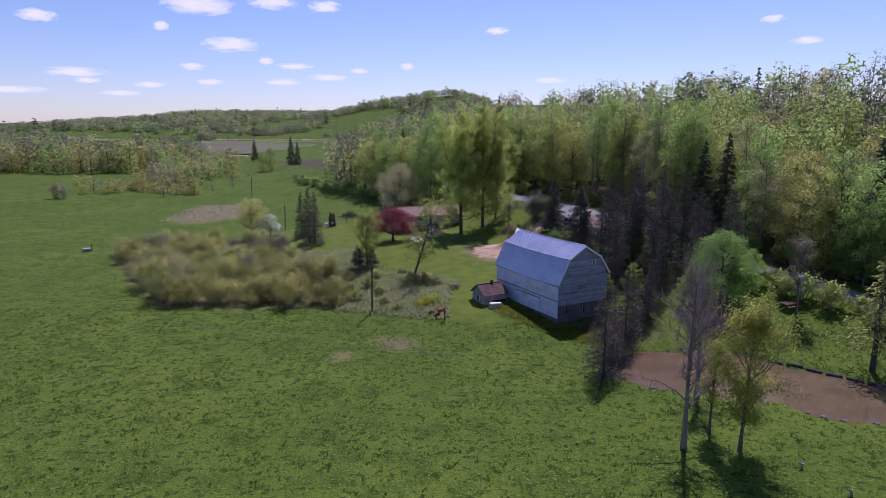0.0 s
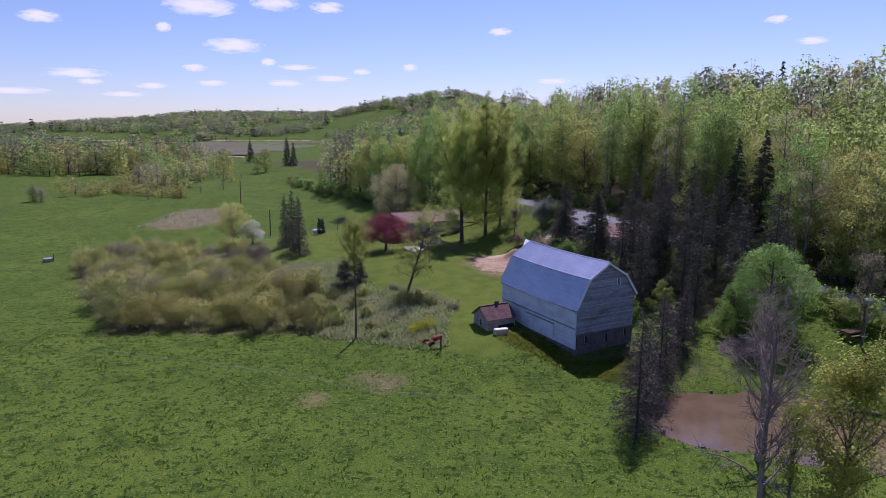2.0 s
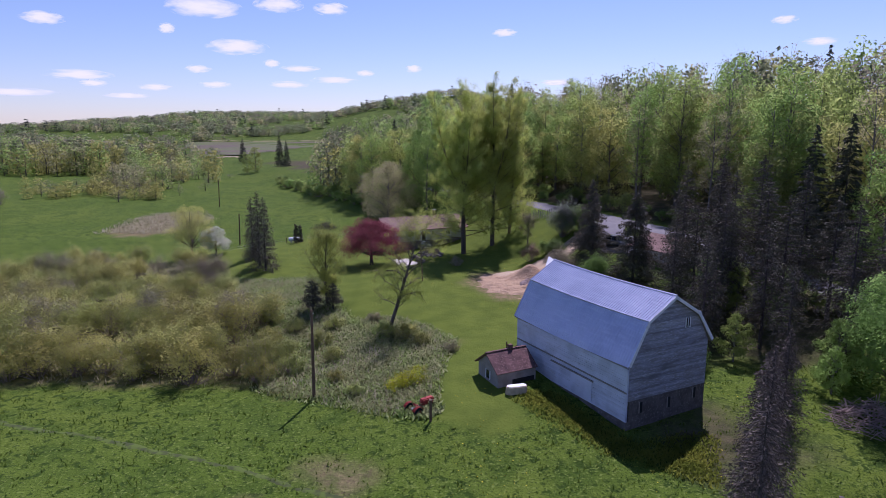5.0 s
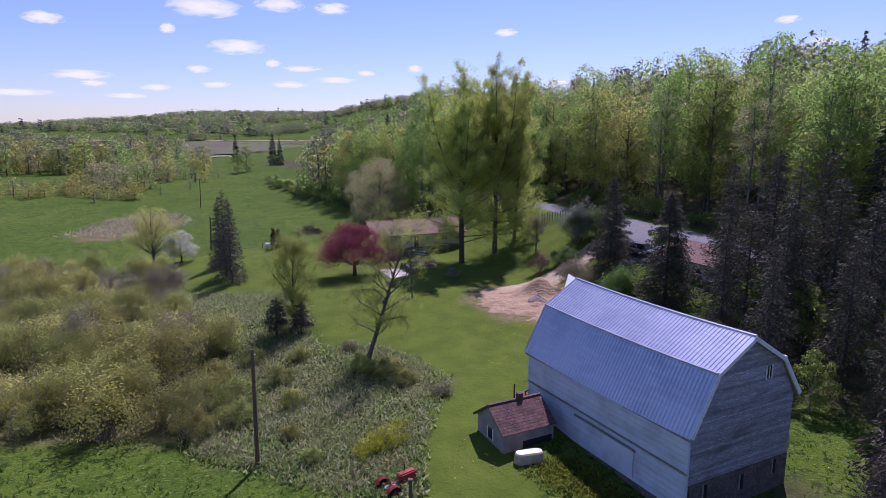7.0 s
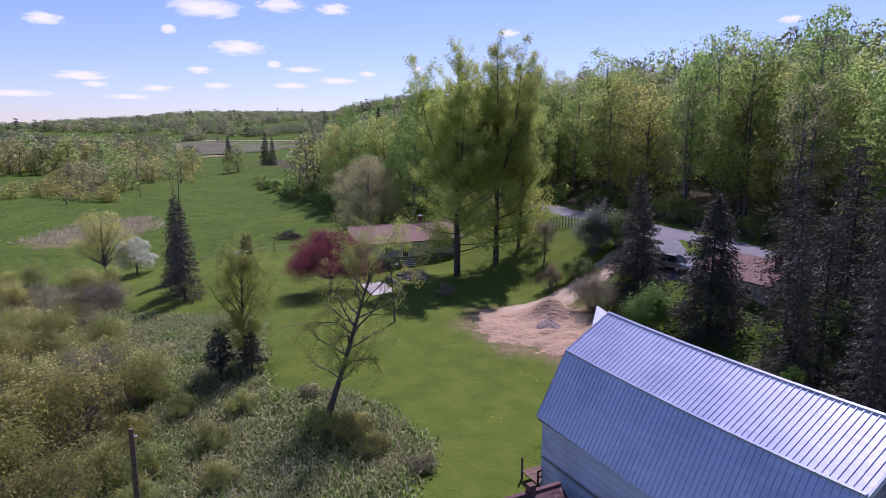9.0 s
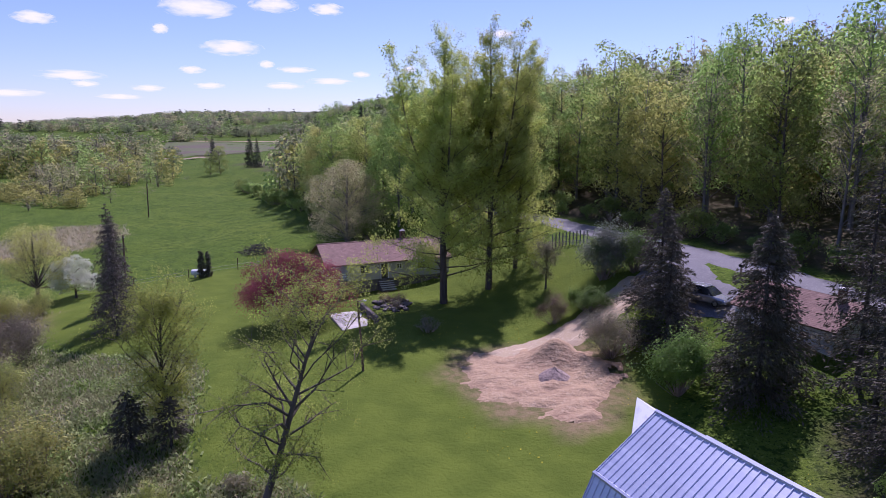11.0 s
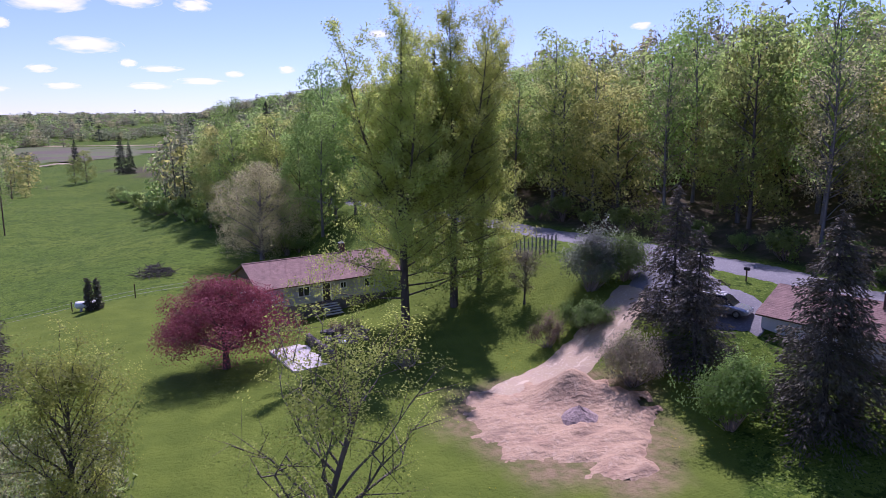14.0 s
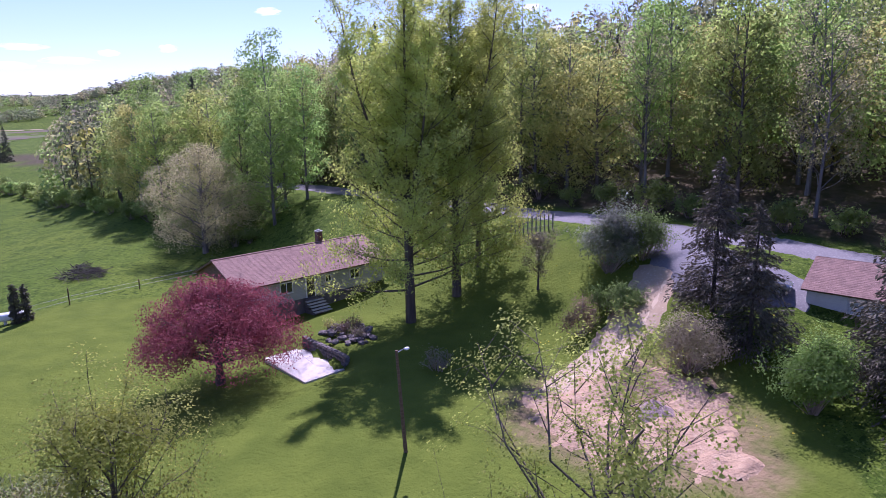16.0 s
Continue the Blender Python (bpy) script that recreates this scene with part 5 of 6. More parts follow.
def build_garage():
    b = thing("garage", "pale garage with brown shingle roof", "garage", GARAGE)
    L, D, ev = 9.0, 6.6, 2.75
    part("foundation", boxes((0, 0, -1.2, L, D, 0.1)), CONCRETE, b)
    part("wall", boxes((0, 0, 0.1, L, 0.15, ev), (0, D - 0.15, 0.1, L, D, ev), (0, 0.15, 0.1, 0.15, D - 0.15, ev), (L - 0.15, 0.15, 0.1, L, D - 0.15, ev)), GARAGE_WHITE, b)
    win = part("window", boxes((6.2, -0.03, 1.3, 7.0, 0.02, 1.95)), GLASS, b)
    part("window_frame", boxes((6.12, -0.05, 1.22, 6.2, 0.02, 2.03), (7.0, -0.05, 1.22, 7.08, 0.02, 2.03), (6.12, -0.05, 1.95, 7.08, 0.02, 2.03)), TRIM_WHITE, win)
    for sg, y0 in ((1, -0.45), (-1, D + 0.45)):
        part("roof", slab([(-0.35, y0, ev - 0.12), (L + 0.35, y0, ev - 0.12), (L + 0.35, D / 2, ev + 1.75), (-0.35, D / 2, ev + 1.75)], 0.14), WOOD, b)
        part("shingles", shingles(bmesh.new(), -0.38, L + 0.38, y0 - sg * 0.03, ev - 0.12, D / 2, ev + 1.76, seed=8 + sg), SHINGLE, b)
    for gx in (0.02, L - 0.14):
        bm = bmesh.new()
        for x in (gx, gx + 0.12):
            bm.faces.new([bm.verts.new(p) for p in ((x, 0, ev), (x, D, ev), (x, D / 2, ev + 1.6))])
        part("gable", bm, GARAGE_WHITE, b)
    ch = part("chimney", boxes((L - 1.6, D / 2 - 0.75, ev + 1.0, L - 1.1, D / 2 - 0.25, ev + 2.6)), BRICK, b)
    part("flue_cap", boxes((L - 1.66, D / 2 - 0.81, ev + 2.604, L - 1.04, D / 2 - 0.19, ev + 2.7)), CONCRETE, ch)
    part("downpipe", bars(((2.8, -0.06, 0), (2.8, -0.06, ev - 0.2), 0.04)), TRIM_WHITE, b)


build_garage()

SHED = pose(7.9, 103.2, -1.0, 0, 0, 27.9)  # +x towards the barn wall


def build_shed():
    b = thing("shed", "small stucco shed with rusty shingle roof", "shed", SHED)
    part("wall", boxes((-2.3, -1.9, -0.2, 2.2, 1.9, 2.3)), STUCCO, b)
    for gx in (-2.29, 2.1):
        bm = bmesh.new()
        for x in (gx, gx + 0.1):
            bm.faces.new([bm.verts.new(p) for p in ((x, -1.9, 2.3), (x, 1.9, 2.3), (x, 0, 3.55))])
        part("gable", bm, STUCCO, b)
    gable_roof(b, -2.6, 2.2, 1.9, 2.15, 3.7, 0.3, 0.1, 15, 0.25, 0.4, mat("rusty_shingle", (0.14, 0.075, 0.07), 0.9, layers=((1.2, (0.09, 0.05, 0.048), 0.4, 0.6), (5, (0.2, 0.12, 0.11), 0.55, 0.7)), island=0.15))
    w = part("window", boxes((-2.33, -0.35, 1.0, -2.25, 0.35, 1.8)), GLASS, b)
    part("window_frame", boxes((-2.36, -0.43, 0.92, -2.3, -0.35, 1.88), (-2.36, 0.35, 0.92, -2.3, 0.43, 1.88)), TRIM_WHITE, w)
    part("door", boxes((-0.6, -1.95, -0.1, 2.0, -1.88, 1.2)), DARK, b)
    part("chimney", boxes((0.1, -0.2, 3.4, 0.5, 0.2, 4.15)), BRICK, b)


build_shed()


# ---- things in the yard ----
def on_ground(x, y, turn=0.0, lift=0.0):
    near = 0.12 * noise.noise((x * 0.35, y * 0.35, 0)) + 0.25 * noise.noise((x * 0.07, y * 0.07, 3))
    return pose(x, y, ground_z(x, y) + near + lift, 0, 0, turn)


def utility_pole(x, y, h, label, lean=0.0, lamp=False, wires=True):
    b = thing("lamp_pole" if lamp else "utility_pole", label, "pole", on_ground(x, y) @ pose(0, 0, 0, 0, lean, 0))
    part("pole", bars(((0, 0, -0.5), (0, 0, h), 0.12 if lamp else 0.17, 0.08 if lamp else 0.12), n=10), WOOD, b)
    if lamp:
        part("lamp_arm", bars(((0, 0, h - 0.15), (0.5, 0, h + 0.05), 0.025), n=8), STEEL, b)
        bm = bmesh.new()
        bmesh.ops.create_uvsphere(bm, u_segments=12, v_segments=8, radius=0.13, matrix=Matrix.Translation((0.6, 0, h)) @ Matrix.Diagonal((1.2, 1, 0.7, 1)))
        part("lamp_head", bm, TRIM_WHITE, b)
    else:
        part("insulator", bars(((0.05, 0, h - 0.4), (0.25, 0, h - 0.35), 0.04), n=8), TRIM_WHITE, b)
    return b


utility_pole(-11.6, 100.6, 9.2, "bare weathered wooden pole at the weed edge", 0.5)
utility_pole(-2.3, 138.4, 6.3, "wooden yard pole with a white lamp", -3, True)
for x, y, h in ((-79.6, 264.3, 9.5), (-46.3, 184.5, 7.0), (-116.8, 353.7, 7.0)):
    utility_pole(x, y, h, "distant bare wooden pole in the field", 1.5)


def fence():
    line = [(-15.0, 193.5), (-21.5, 189.0), (-28.2, 184.4), (-34.5, 180.5), (-41.0, 176.5), (-47.5, 173.0)]
    b = thing("wire_fence", "low wire fence with thin wooden posts", "fence")
    for k, (x, y) in enumerate(line):
        m = on_ground(x, y).translation
        part("fence_post", bars(((x, y, m.z - 0.3), (x, y, m.z + (1.9 if k == 2 else 1.25)), 0.07), n=8), WOOD, b)
        if k:
            px, py = line[k - 1]
            pz = on_ground(px, py).translation.z
            for h in (0.5, 1.0):
                part("wire", bars(((px, py, pz + h), (x, y, m.z + h), 0.012), n=4), STEEL, b)


fence()


def picket_fence():
    b = thing("picket_fence", "short row of pale weathered fence pickets", "fence")
    for k in range(11):
        x, y = 19.0 + 0.42 * k, 169.2 - 0.18 * k
        part("picket", boxes((x - 0.08, y - 0.02, ground_z(x, y) - 0.2, x + 0.08, y + 0.02, ground_z(x, y) + 1.5 + 0.1 * (k % 3)), bevel=0.01), WOOD_GREY, b)
    for h in (0.4, 1.1):
        part("rail", bars(((18.9, 169.25, ground_z(18.9, 169.25) + h), (23.4, 167.3, ground_z(23.4, 167.3) + h), 0.04), n=6), WOOD_GREY, b)


picket_fence()


def wheel(parent, x, y, r, w, rim_mat):
    """A tyre with a rounded tread and a dished rim; the axle runs along y."""
    bm = bmesh.new()
    n, prof = 24, [(r * 0.62, -w / 2), (r * 0.93, -w / 2), (r, -w * 0.3), (r, w * 0.3), (r * 0.93, w / 2), (r * 0.62, w / 2)]
    ring = [[bm.verts.new((x + q * math.cos(a), y + s, r + q * math.sin(a))) for q, s in prof] for a in (math.tau * k / n for k in range(n))]
    for k in range(n):
        a, c = ring[k], ring[(k + 1) % n]
        for j in range(len(prof)):
            bm.faces.new((a[j], a[(j + 1) % len(prof)], c[(j + 1) % len(prof)], c[j]))
    bmesh.ops.recalc_face_normals(bm, faces=bm.faces)
    t = part("wheel", bm, BLACK, parent)
    part("rim", bars(((x, y - w * 0.34, r), (x, y + w * 0.34, r), r * 0.63), ((x, y - w * 0.46, r), (x, y + w * 0.46, r), r * 0.2), n=16), rim_mat, t)


def tractor():
    b = thing("tractor", "old faded red tractor sunk in weeds", "tractor", on_ground(-0.8, 96.8, 40, -0.55) @ Matrix.Scale(0.9, 4))
    bm = boxes((0.1, -0.3, 0.95, 1.6, 0.3, 1.65), bevel=0.09)
    part("hood", bm, RUST_RED, b)
    part("grille", boxes((1.6, -0.24, 0.85, 1.68, 0.24, 1.5), bevel=0.02), RUST_RED, b)
    part("engine", boxes((-0.2, -0.2, 0.55, 1.5, 0.2, 0.95), (-1.1, -0.25, 0.5, -0.2, 0.25, 0.95), bevel=0.03), STEEL, b)
    for s in (-1, 1):
        wheel(b, -0.85, s * 0.8, 0.62, 0.32, RUST_RED)
        wheel(b, 1.35, s * 0.55, 0.36, 0.16, RUST_RED)
        bm = bmesh.new()
        n = 7
        for k in range(n):
            a0, a1 = radians(20 + 130 * k / n), radians(20 + 130 * (k + 1) / n)
            q = [(-0.85 + 0.74 * math.cos(a), 0.62 + 0.74 * math.sin(a)) for a in (a0, a1)]
            vs = [bm.verts.new(p) for p in ((q[0][0], s * 0.58, q[0][1]), (q[1][0], s * 0.58, q[1][1]), (q[1][0], s * 0.98, q[1][1]), (q[0][0], s * 0.98, q[0][1]))]
            bm.faces.new(vs)
        bmesh.ops.solidify(bm, geom=bm.faces[:], thickness=0.03)
        part("fender", bm, RUST_RED, b)
    part("front_axle", bars(((1.35, -0.55, 0.42), (1.35, 0.55, 0.42), 0.05), n=8), STEEL, b)
    seat = boxes((-0.75, -0.22, 1.15, -0.35, 0.22, 1.22), (-0.78, -0.2, 1.2, -0.72, 0.2, 1.45), bevel=0.03)
    part("seat", seat, RUST_RED, b)
    part("steering_column", bars(((0.1, 0, 1.4), (-0.18, 0, 1.62), 0.025), n=8), STEEL, b)
    bm = bmesh.new()
    m = Matrix.Translation((-0.18, 0, 1.63)) @ Euler((0, radians(-50), 0)).to_matrix().to_4x4()
    pts = [m @ Vector((0.2 * math.cos(a), 0.2 * math.sin(a), 0)) for a in (math.tau * k / 14 for k in range(14))]
    for p, q in zip(pts, pts[1:] + pts[:1]):
        cyl(bm, p, q, 0.016, n=6)
    part("steering_wheel", bm, BLACK, b)
    part("exhaust_pipe", bars(((0.75, 0.1, 1.6), (0.75, 0.1, 2.25), 0.035), n=8), BLACK, b)


tractor()
stump = thing("cut_post", "short dark wooden post beside the tractor", "post", on_ground(0.25, 94.6))
part("post", bars(((0, 0, -0.4), (0, 0, 2.0), 0.13, 0.11), n=10), WOOD, stump)
part("cap", boxes((-0.16, -0.16, 2.0, 0.16, 0.16, 2.06), bevel=0.01), WOOD, stump)


def stock_tank():
    """A long tub with round ends, laid upside down."""
    b = thing("stock_tank", "upturned tan tub with a pale rounded bottom", "tub", on_ground(8.5, 99.6, 15) @ Matrix.Scale(1.4, 4))
    bm = bmesh.new()
    prof = [(0.0, 0.33), (0.02, 0.36), (0.5, 0.3), (0.56, 0.24)]
    rings = []
    for z, r in prof:
        ring = []
        for k in range(28):
            a = math.tau * k / 28
            ring.append(bm.verts.new((math.cos(a) * r + (0.45 if math.cos(a) >= 0 else -0.45), math.sin(a) * r, z)))
        rings.append(ring)
    for a, c in zip(rings, rings[1:]):
        for k in range(28):
            bm.faces.new((a[k], a[(k + 1) % 28], c[(k + 1) % 28], c[k]))
    part("side", bm, mat("tan_plastic", (0.5, 0.4, 0.27), 0.6, layers=((3, (0.4, 0.32, 0.22), 0.4, 0.6),)), b)
    bm = bmesh.new()
    bm.faces.new([bm.verts.new((math.cos(a) * 0.25 + (0.45 if math.cos(a) >= 0 else -0.45), math.sin(a) * 0.25, 0.565)) for a in (math.tau * k / 28 for k in range(28))])
    part("bottom", bm, TRIM_WHITE, b)


stock_tank()


def loading_rail():
    b = thing("wooden_platform", "brown wooden platform with a rail by barn", "platform", on_ground(9.6, 108.9, 27.9))
    for k in range(5):
        part("plank", boxes((-1.0, -0.9 + 0.36 * k, 0.55, 1.0, -0.56 + 0.36 * k, 0.61)), WOOD, b)
    for x in (-0.95, 0.95):
        for y in (-0.85, 0.85):
            part("leg", boxes((x - 0.05, y - 0.05, -0.3, x + 0.05, y + 0.05, 1.45)), WOOD, b)
    for z in (1.0, 1.4):
        part("rail", boxes((-1.05, -0.92, z, 1.05, -0.87, z + 0.1)), WOOD, b)


loading_rail()


def car():
    """A parked wagon: shaped body, dark glasshouse, wheels and lamps."""
    b = thing("car", "silver-grey crossover car parked on the apron", "car", on_ground(29.6, 144.5, -53, 0.12))
    paint = mat("silver_paint", (0.42, 0.44, 0.47), 0.25, 0.7, spec=0.5)
    glass = mat("car_glass", (0.015, 0.017, 0.02), 0.05, spec=0.6)

    def loft(sections, material, name):
        bm = bmesh.new()
        rings = [[bm.verts.new(p) for p in s] for s in sections]
        for a, c in zip(rings, rings[1:]):
            for k in range(len(a)):
                bm.faces.new((a[k], a[(k + 1) % len(a)], c[(k + 1) % len(a)], c[k]))
        bm.faces.new(rings[0][::-1])
        bm.faces.new(rings[-1])
        bmesh.ops.recalc_face_normals(bm, faces=bm.faces)
        bmesh.ops.bevel(bm, geom=bm.edges[:], offset=0.025, segments=2, affect="EDGES")
        return part(name, bm, material, b)

    def sect(x, w, z0, z1):
        return [(x, -w, z0 + 0.12), (x, -w * 0.9, z0), (x, w * 0.9, z0), (x, w, z0 + 0.12), (x, w, z1 - 0.16), (x, w * 0.86, z1), (x, -w * 0.86, z1), (x, -w, z1 - 0.16)]

    loft([sect(-2.25, 0.8, 0.42, 0.95), sect(-2.15, 0.88, 0.32, 1.02), sect(-1.2, 0.91, 0.28, 1.05), sect(0.6, 0.91, 0.28, 1.03), sect(1.3, 0.9, 0.28, 0.98), sect(2.05, 0.85, 0.32, 0.84), sect(2.28, 0.72, 0.42, 0.72)], paint, "body")
    cab = [[(x, -w, z0), (x, w, z0), (x2, w2, z1), (x2, -w2, z1)] for x, x2, w, w2, z0, z1 in ((-2.1, -1.9, 0.8, 0.62, 1.0, 1.5), (-1.5, -1.45, 0.84, 0.7, 1.0, 1.66), (0.0, -0.1, 0.84, 0.7, 1.0, 1.66), (1.15, 0.45, 0.82, 0.66, 0.98, 1.58))]
    loft(cab, glass, "cabin")
    roof = boxes((-1.85, -0.62, 1.6, 0.25, 0.62, 1.7), bevel=0.04)
    part("car_roof", roof, paint, b)
    for s in (-1, 1):
        part("roof_rail", bars(((-1.7, s * 0.55, 1.74), (0.1, s * 0.55, 1.74), 0.022), n=6), STEEL, b)
        part("pillar", boxes((-0.62, s * 0.84 - 0.02, 1.0, -0.5, s * 0.84 + 0.02, 1.5)), paint, b)
        part("headlight", boxes((2.05, s * 0.6 - 0.16, 0.62, 2.24, s * 0.6 + 0.16, 0.76), bevel=0.03), TRIM_WHITE, b)
        part("tail_light", boxes((-2.24, s * 0.68 - 0.1, 0.75, -2.1, s * 0.68 + 0.1, 0.98), bevel=0.03), RUST_RED, b)
        part("wing_mirror", boxes((0.75, s * 0.98 - 0.1, 0.98, 0.9, s * 0.98 + 0.1, 1.12), bevel=0.03), paint, b)
        for x in (-1.35, 1.4):
            wheel(b, x, s * 0.82, 0.34, 0.22, STEEL)


car()


def garden():
    """White terrace slab, dry-stone retaining wall and rock garden before the house."""
    p = thing("terrace_slab", "pale concrete terrace slab on the lawn", "patio", pose(-5.9, 156.0, 0.5, 0, 0, 23))
    part("slab", boxes((-1.9, -3.4, -0.4, 1.7, 3.4, 0.1), bevel=0.02), mat("white_concrete", (0.52, 0.48, 0.44), 0.85, layers=((1.2, (0.44, 0.4, 0.35), 0.42, 0.66), (6, (0.58, 0.54, 0.5), 0.5, 0.75))), p)
    w = thing("retaining_wall", "dark dry-stone retaining wall of rough blocks", "wall", pose(-5.9, 156.0, 0.45, 0, 0, 23))
    rng = np.random.default_rng(4)
    for r in range(4):
        y = -3.3
        while y < 3.3:
            d = rng.uniform(0.35, 0.75)
            x = 1.95 + rng.uniform(-0.06, 0.06) + 0.05 * r
            part("stone", boxes((x - 0.2, y, 0.27 * r, x + 0.25, y + d - 0.03, 0.27 * r + 0.25), bevel=0.04), STONE, w)
            y += d
    for k in range(46):
        a, q = rng.uniform(0, 6.3), rng.uniform() ** 0.5
        x, y = -1.6 + 2.3 * q * math.cos(a), 159.5 + 3.6 * q * math.sin(a)
        s = rng.uniform(0.2, 0.5)
        bm = bmesh.new()
        bmesh.ops.create_icosphere(bm, subdivisions=1, radius=s)
        for v in bm.verts:
            v.co *= rng.uniform(0.75, 1.2)
            v.co.z *= 0.6
        o = part("rock", bm, STONE)
        tagged(o, "rough grey boulder in the rock garden", "rock", "rock garden")
        o.matrix_world = on_ground(x, y, rng.uniform(0, 360), 0.1 + 0.5 * (1 - q))
    for k, (x, y, s, me) in enumerate(((-2.0, 159.0, 0.8, LEAF_PINK), (-1.0, 157.5, 0.7, LEAF_GREY), (-2.8, 161.5, 0.6, LEAF_GOLD), (-0.8, 160.5, 0.8, LEAF_PINK), (3.0, 148.5, 1.0, LEAF_GREY))):
        tree_thing("garden_shrub", "small twiggy garden shrub among rocks", "shrub", shrub(120 + k, 1.7, 1.2, 24, 420, 0.09, me), x, y, 0, s * 1.1, names=("branch_fan", "foliage"))


garden()


def propane_tank():
    b = thing("gas_tank", "white horizontal gas tank on two feet", "tank", on_ground(-32.6, 180.2, 10))
    bm = bmesh.new()
    cyl(bm, (-1.1, 0, 0.75), (1.1, 0, 0.75), 0.45, n=20)
    for s in (-1, 1):
        bmesh.ops.create_uvsphere(bm, u_segments=16, v_segments=10, radius=0.45, matrix=Matrix.Translation((s * 1.1, 0, 0.75)) @ Matrix.Diagonal((0.6, 1, 1, 1)))
    part("tank", bm, TRIM_WHITE, b)
    part("dome", bars(((0, 0, 1.15), (0, 0, 1.35), 0.16), n=12), TRIM_WHITE, b)
    for x in (-0.7, 0.7):
        part("foot", boxes((x - 0.12, -0.35, -0.2, x + 0.12, 0.35, 0.4)), CONCRETE, b)


propane_tank()
col = tree_thing("columnar_juniper", "slim dark columnar juniper beside the tank", "conifer", conifer(130, 4.1, 0.5, 0.02, 26, 5, 7, 0.2, NEEDLE_DUSK, droop=-0.9, power=0.35), -32.0, 179.3, 0, group="columnar junipers")
again(col, -31.2, 179.9, 80, 0.95)


def brush_heap(x, y, r, h, n, label, seed, material):
    rng = np.random.default_rng(seed)
    V, F = [], []
    for _ in range(n):
        a, q = rng.uniform(0, math.tau), r * rng.uniform() ** 0.6
        p = Vector((q * math.cos(a), q * math.sin(a), h * (1 - q / r) * rng.uniform(0.1, 0.9)))
        d = Vector((rng.normal(), rng.normal(), rng.normal() * 0.35)).normalized() * rng.uniform(0.5, 1.4)
        tube(V, F, p - d, p + d, 0.04, 0.015, 4)
    me = raw_mesh("brush_heap", [(a, b, max(0.02, c)) for a, b, c in V], F, material)
    ob = tagged(new("brush_heap", me), label, "brush heap")
    ob.matrix_world = on_ground(x, y)


brush_heap(-29.2, 198.5, 3.0, 2.2, 260, "dark heap of cut branches in the field", 1, BARK_DARK)
brush_heap(39.8, 94.5, 3.4, 2.6, 420, "purple-grey heap of brush behind the pond", 2, TWIG)
brush_heap(24.6, 80.6, 1.8, 0.9, 120, "grey driftwood and sticks on pond bank", 3, BARK_GREY)
brush_heap(-38.0, 143.0, 2.2, 0.6, 120, "grey matted dead brush in the hollow", 4, TWIG)


def log_pile():
    b = thing("picnic_table", "old split-log picnic table on the grass", "table", on_ground(53.6, 94.9, 20))
    for k in range(6):
        part("log", bars(((-1.5, -0.62 + 0.25 * k, 0.72), (1.5, -0.62 + 0.25 * k, 0.72), 0.11), n=10), WOOD, b)
    for s in (-1, 1):
        part("bench", boxes((-1.5, s * 1.05 - 0.16, 0.4, 1.5, s * 1.05 + 0.16, 0.47), bevel=0.02), WOOD, b)
        for x in (-1.1, 1.1):
            part("leg", bars(((x, s * 0.85, -0.1), (x, s * 0.3, 0.65), 0.06), n=8), WOOD, b)


log_pile()
nest = thing("nest_box", "white nest box on a thin pole", "nest box", on_ground(53.2, 92.0))
part("pole", bars(((0, 0, -0.3), (0, 0, 6.2), 0.04), n=8), STEEL, nest)
part("box", boxes((-0.3, -0.2, 6.2, 0.3, 0.2, 6.5), bevel=0.02), TRIM_WHITE, nest)
tub = thing("feeder", "old round wooden feeder with a post", "feeder", on_ground(-89.5, 157.0))
part("rim", bars(((0, 0, 0.0), (0, 0, 0.7), 1.0, 1.05), n=20), WOOD_GREY, tub)
part("post", bars(((1.1, 0.3, -0.2), (1.1, 0.3, 1.9), 0.09), n=8), WOOD, tub)
for x, y in ((34.9, 49.4), (33.0, 53.6)):
    pipe = thing("pipe_stub", "short dark pipe stub in the pasture", "pipe", on_ground(x, y))
    part("pipe", bars(((0, 0, -0.2), (0, 0, 0.55), 0.12), ((0, 0, 0.5), (-0.35, 0, 0.62), 0.1), n=10), STEEL, pipe)
for k in range(6):
    x, y = 44.5 + 1.7 * k, 80.6 - 1.5 * k
    lg = tagged(part("bank_log", bars(((-0.95, 0, 0), (0.95, 0, 0), 0.2, 0.16), n=10), BARK_DARK), "dark log laid along the pond bank", "log", "logs along the pond")
    lg.matrix_world = pose(x, y, max(ground_z(x, y), -2.7) + 0.12, 0, 0, -42 + 9 * (k % 2))
mb = thing("mailbox", "dark mailbox on a wooden post", "mailbox", on_ground(34.6, 148.6, 25))
part("post", boxes((-0.05, -0.05, -0.3, 0.05, 0.05, 1.0)), WOOD, mb)
part("box", boxes((-0.12, -0.28, 1.0, 0.12, 0.28, 1.28), bevel=0.05), BLACK, mb)

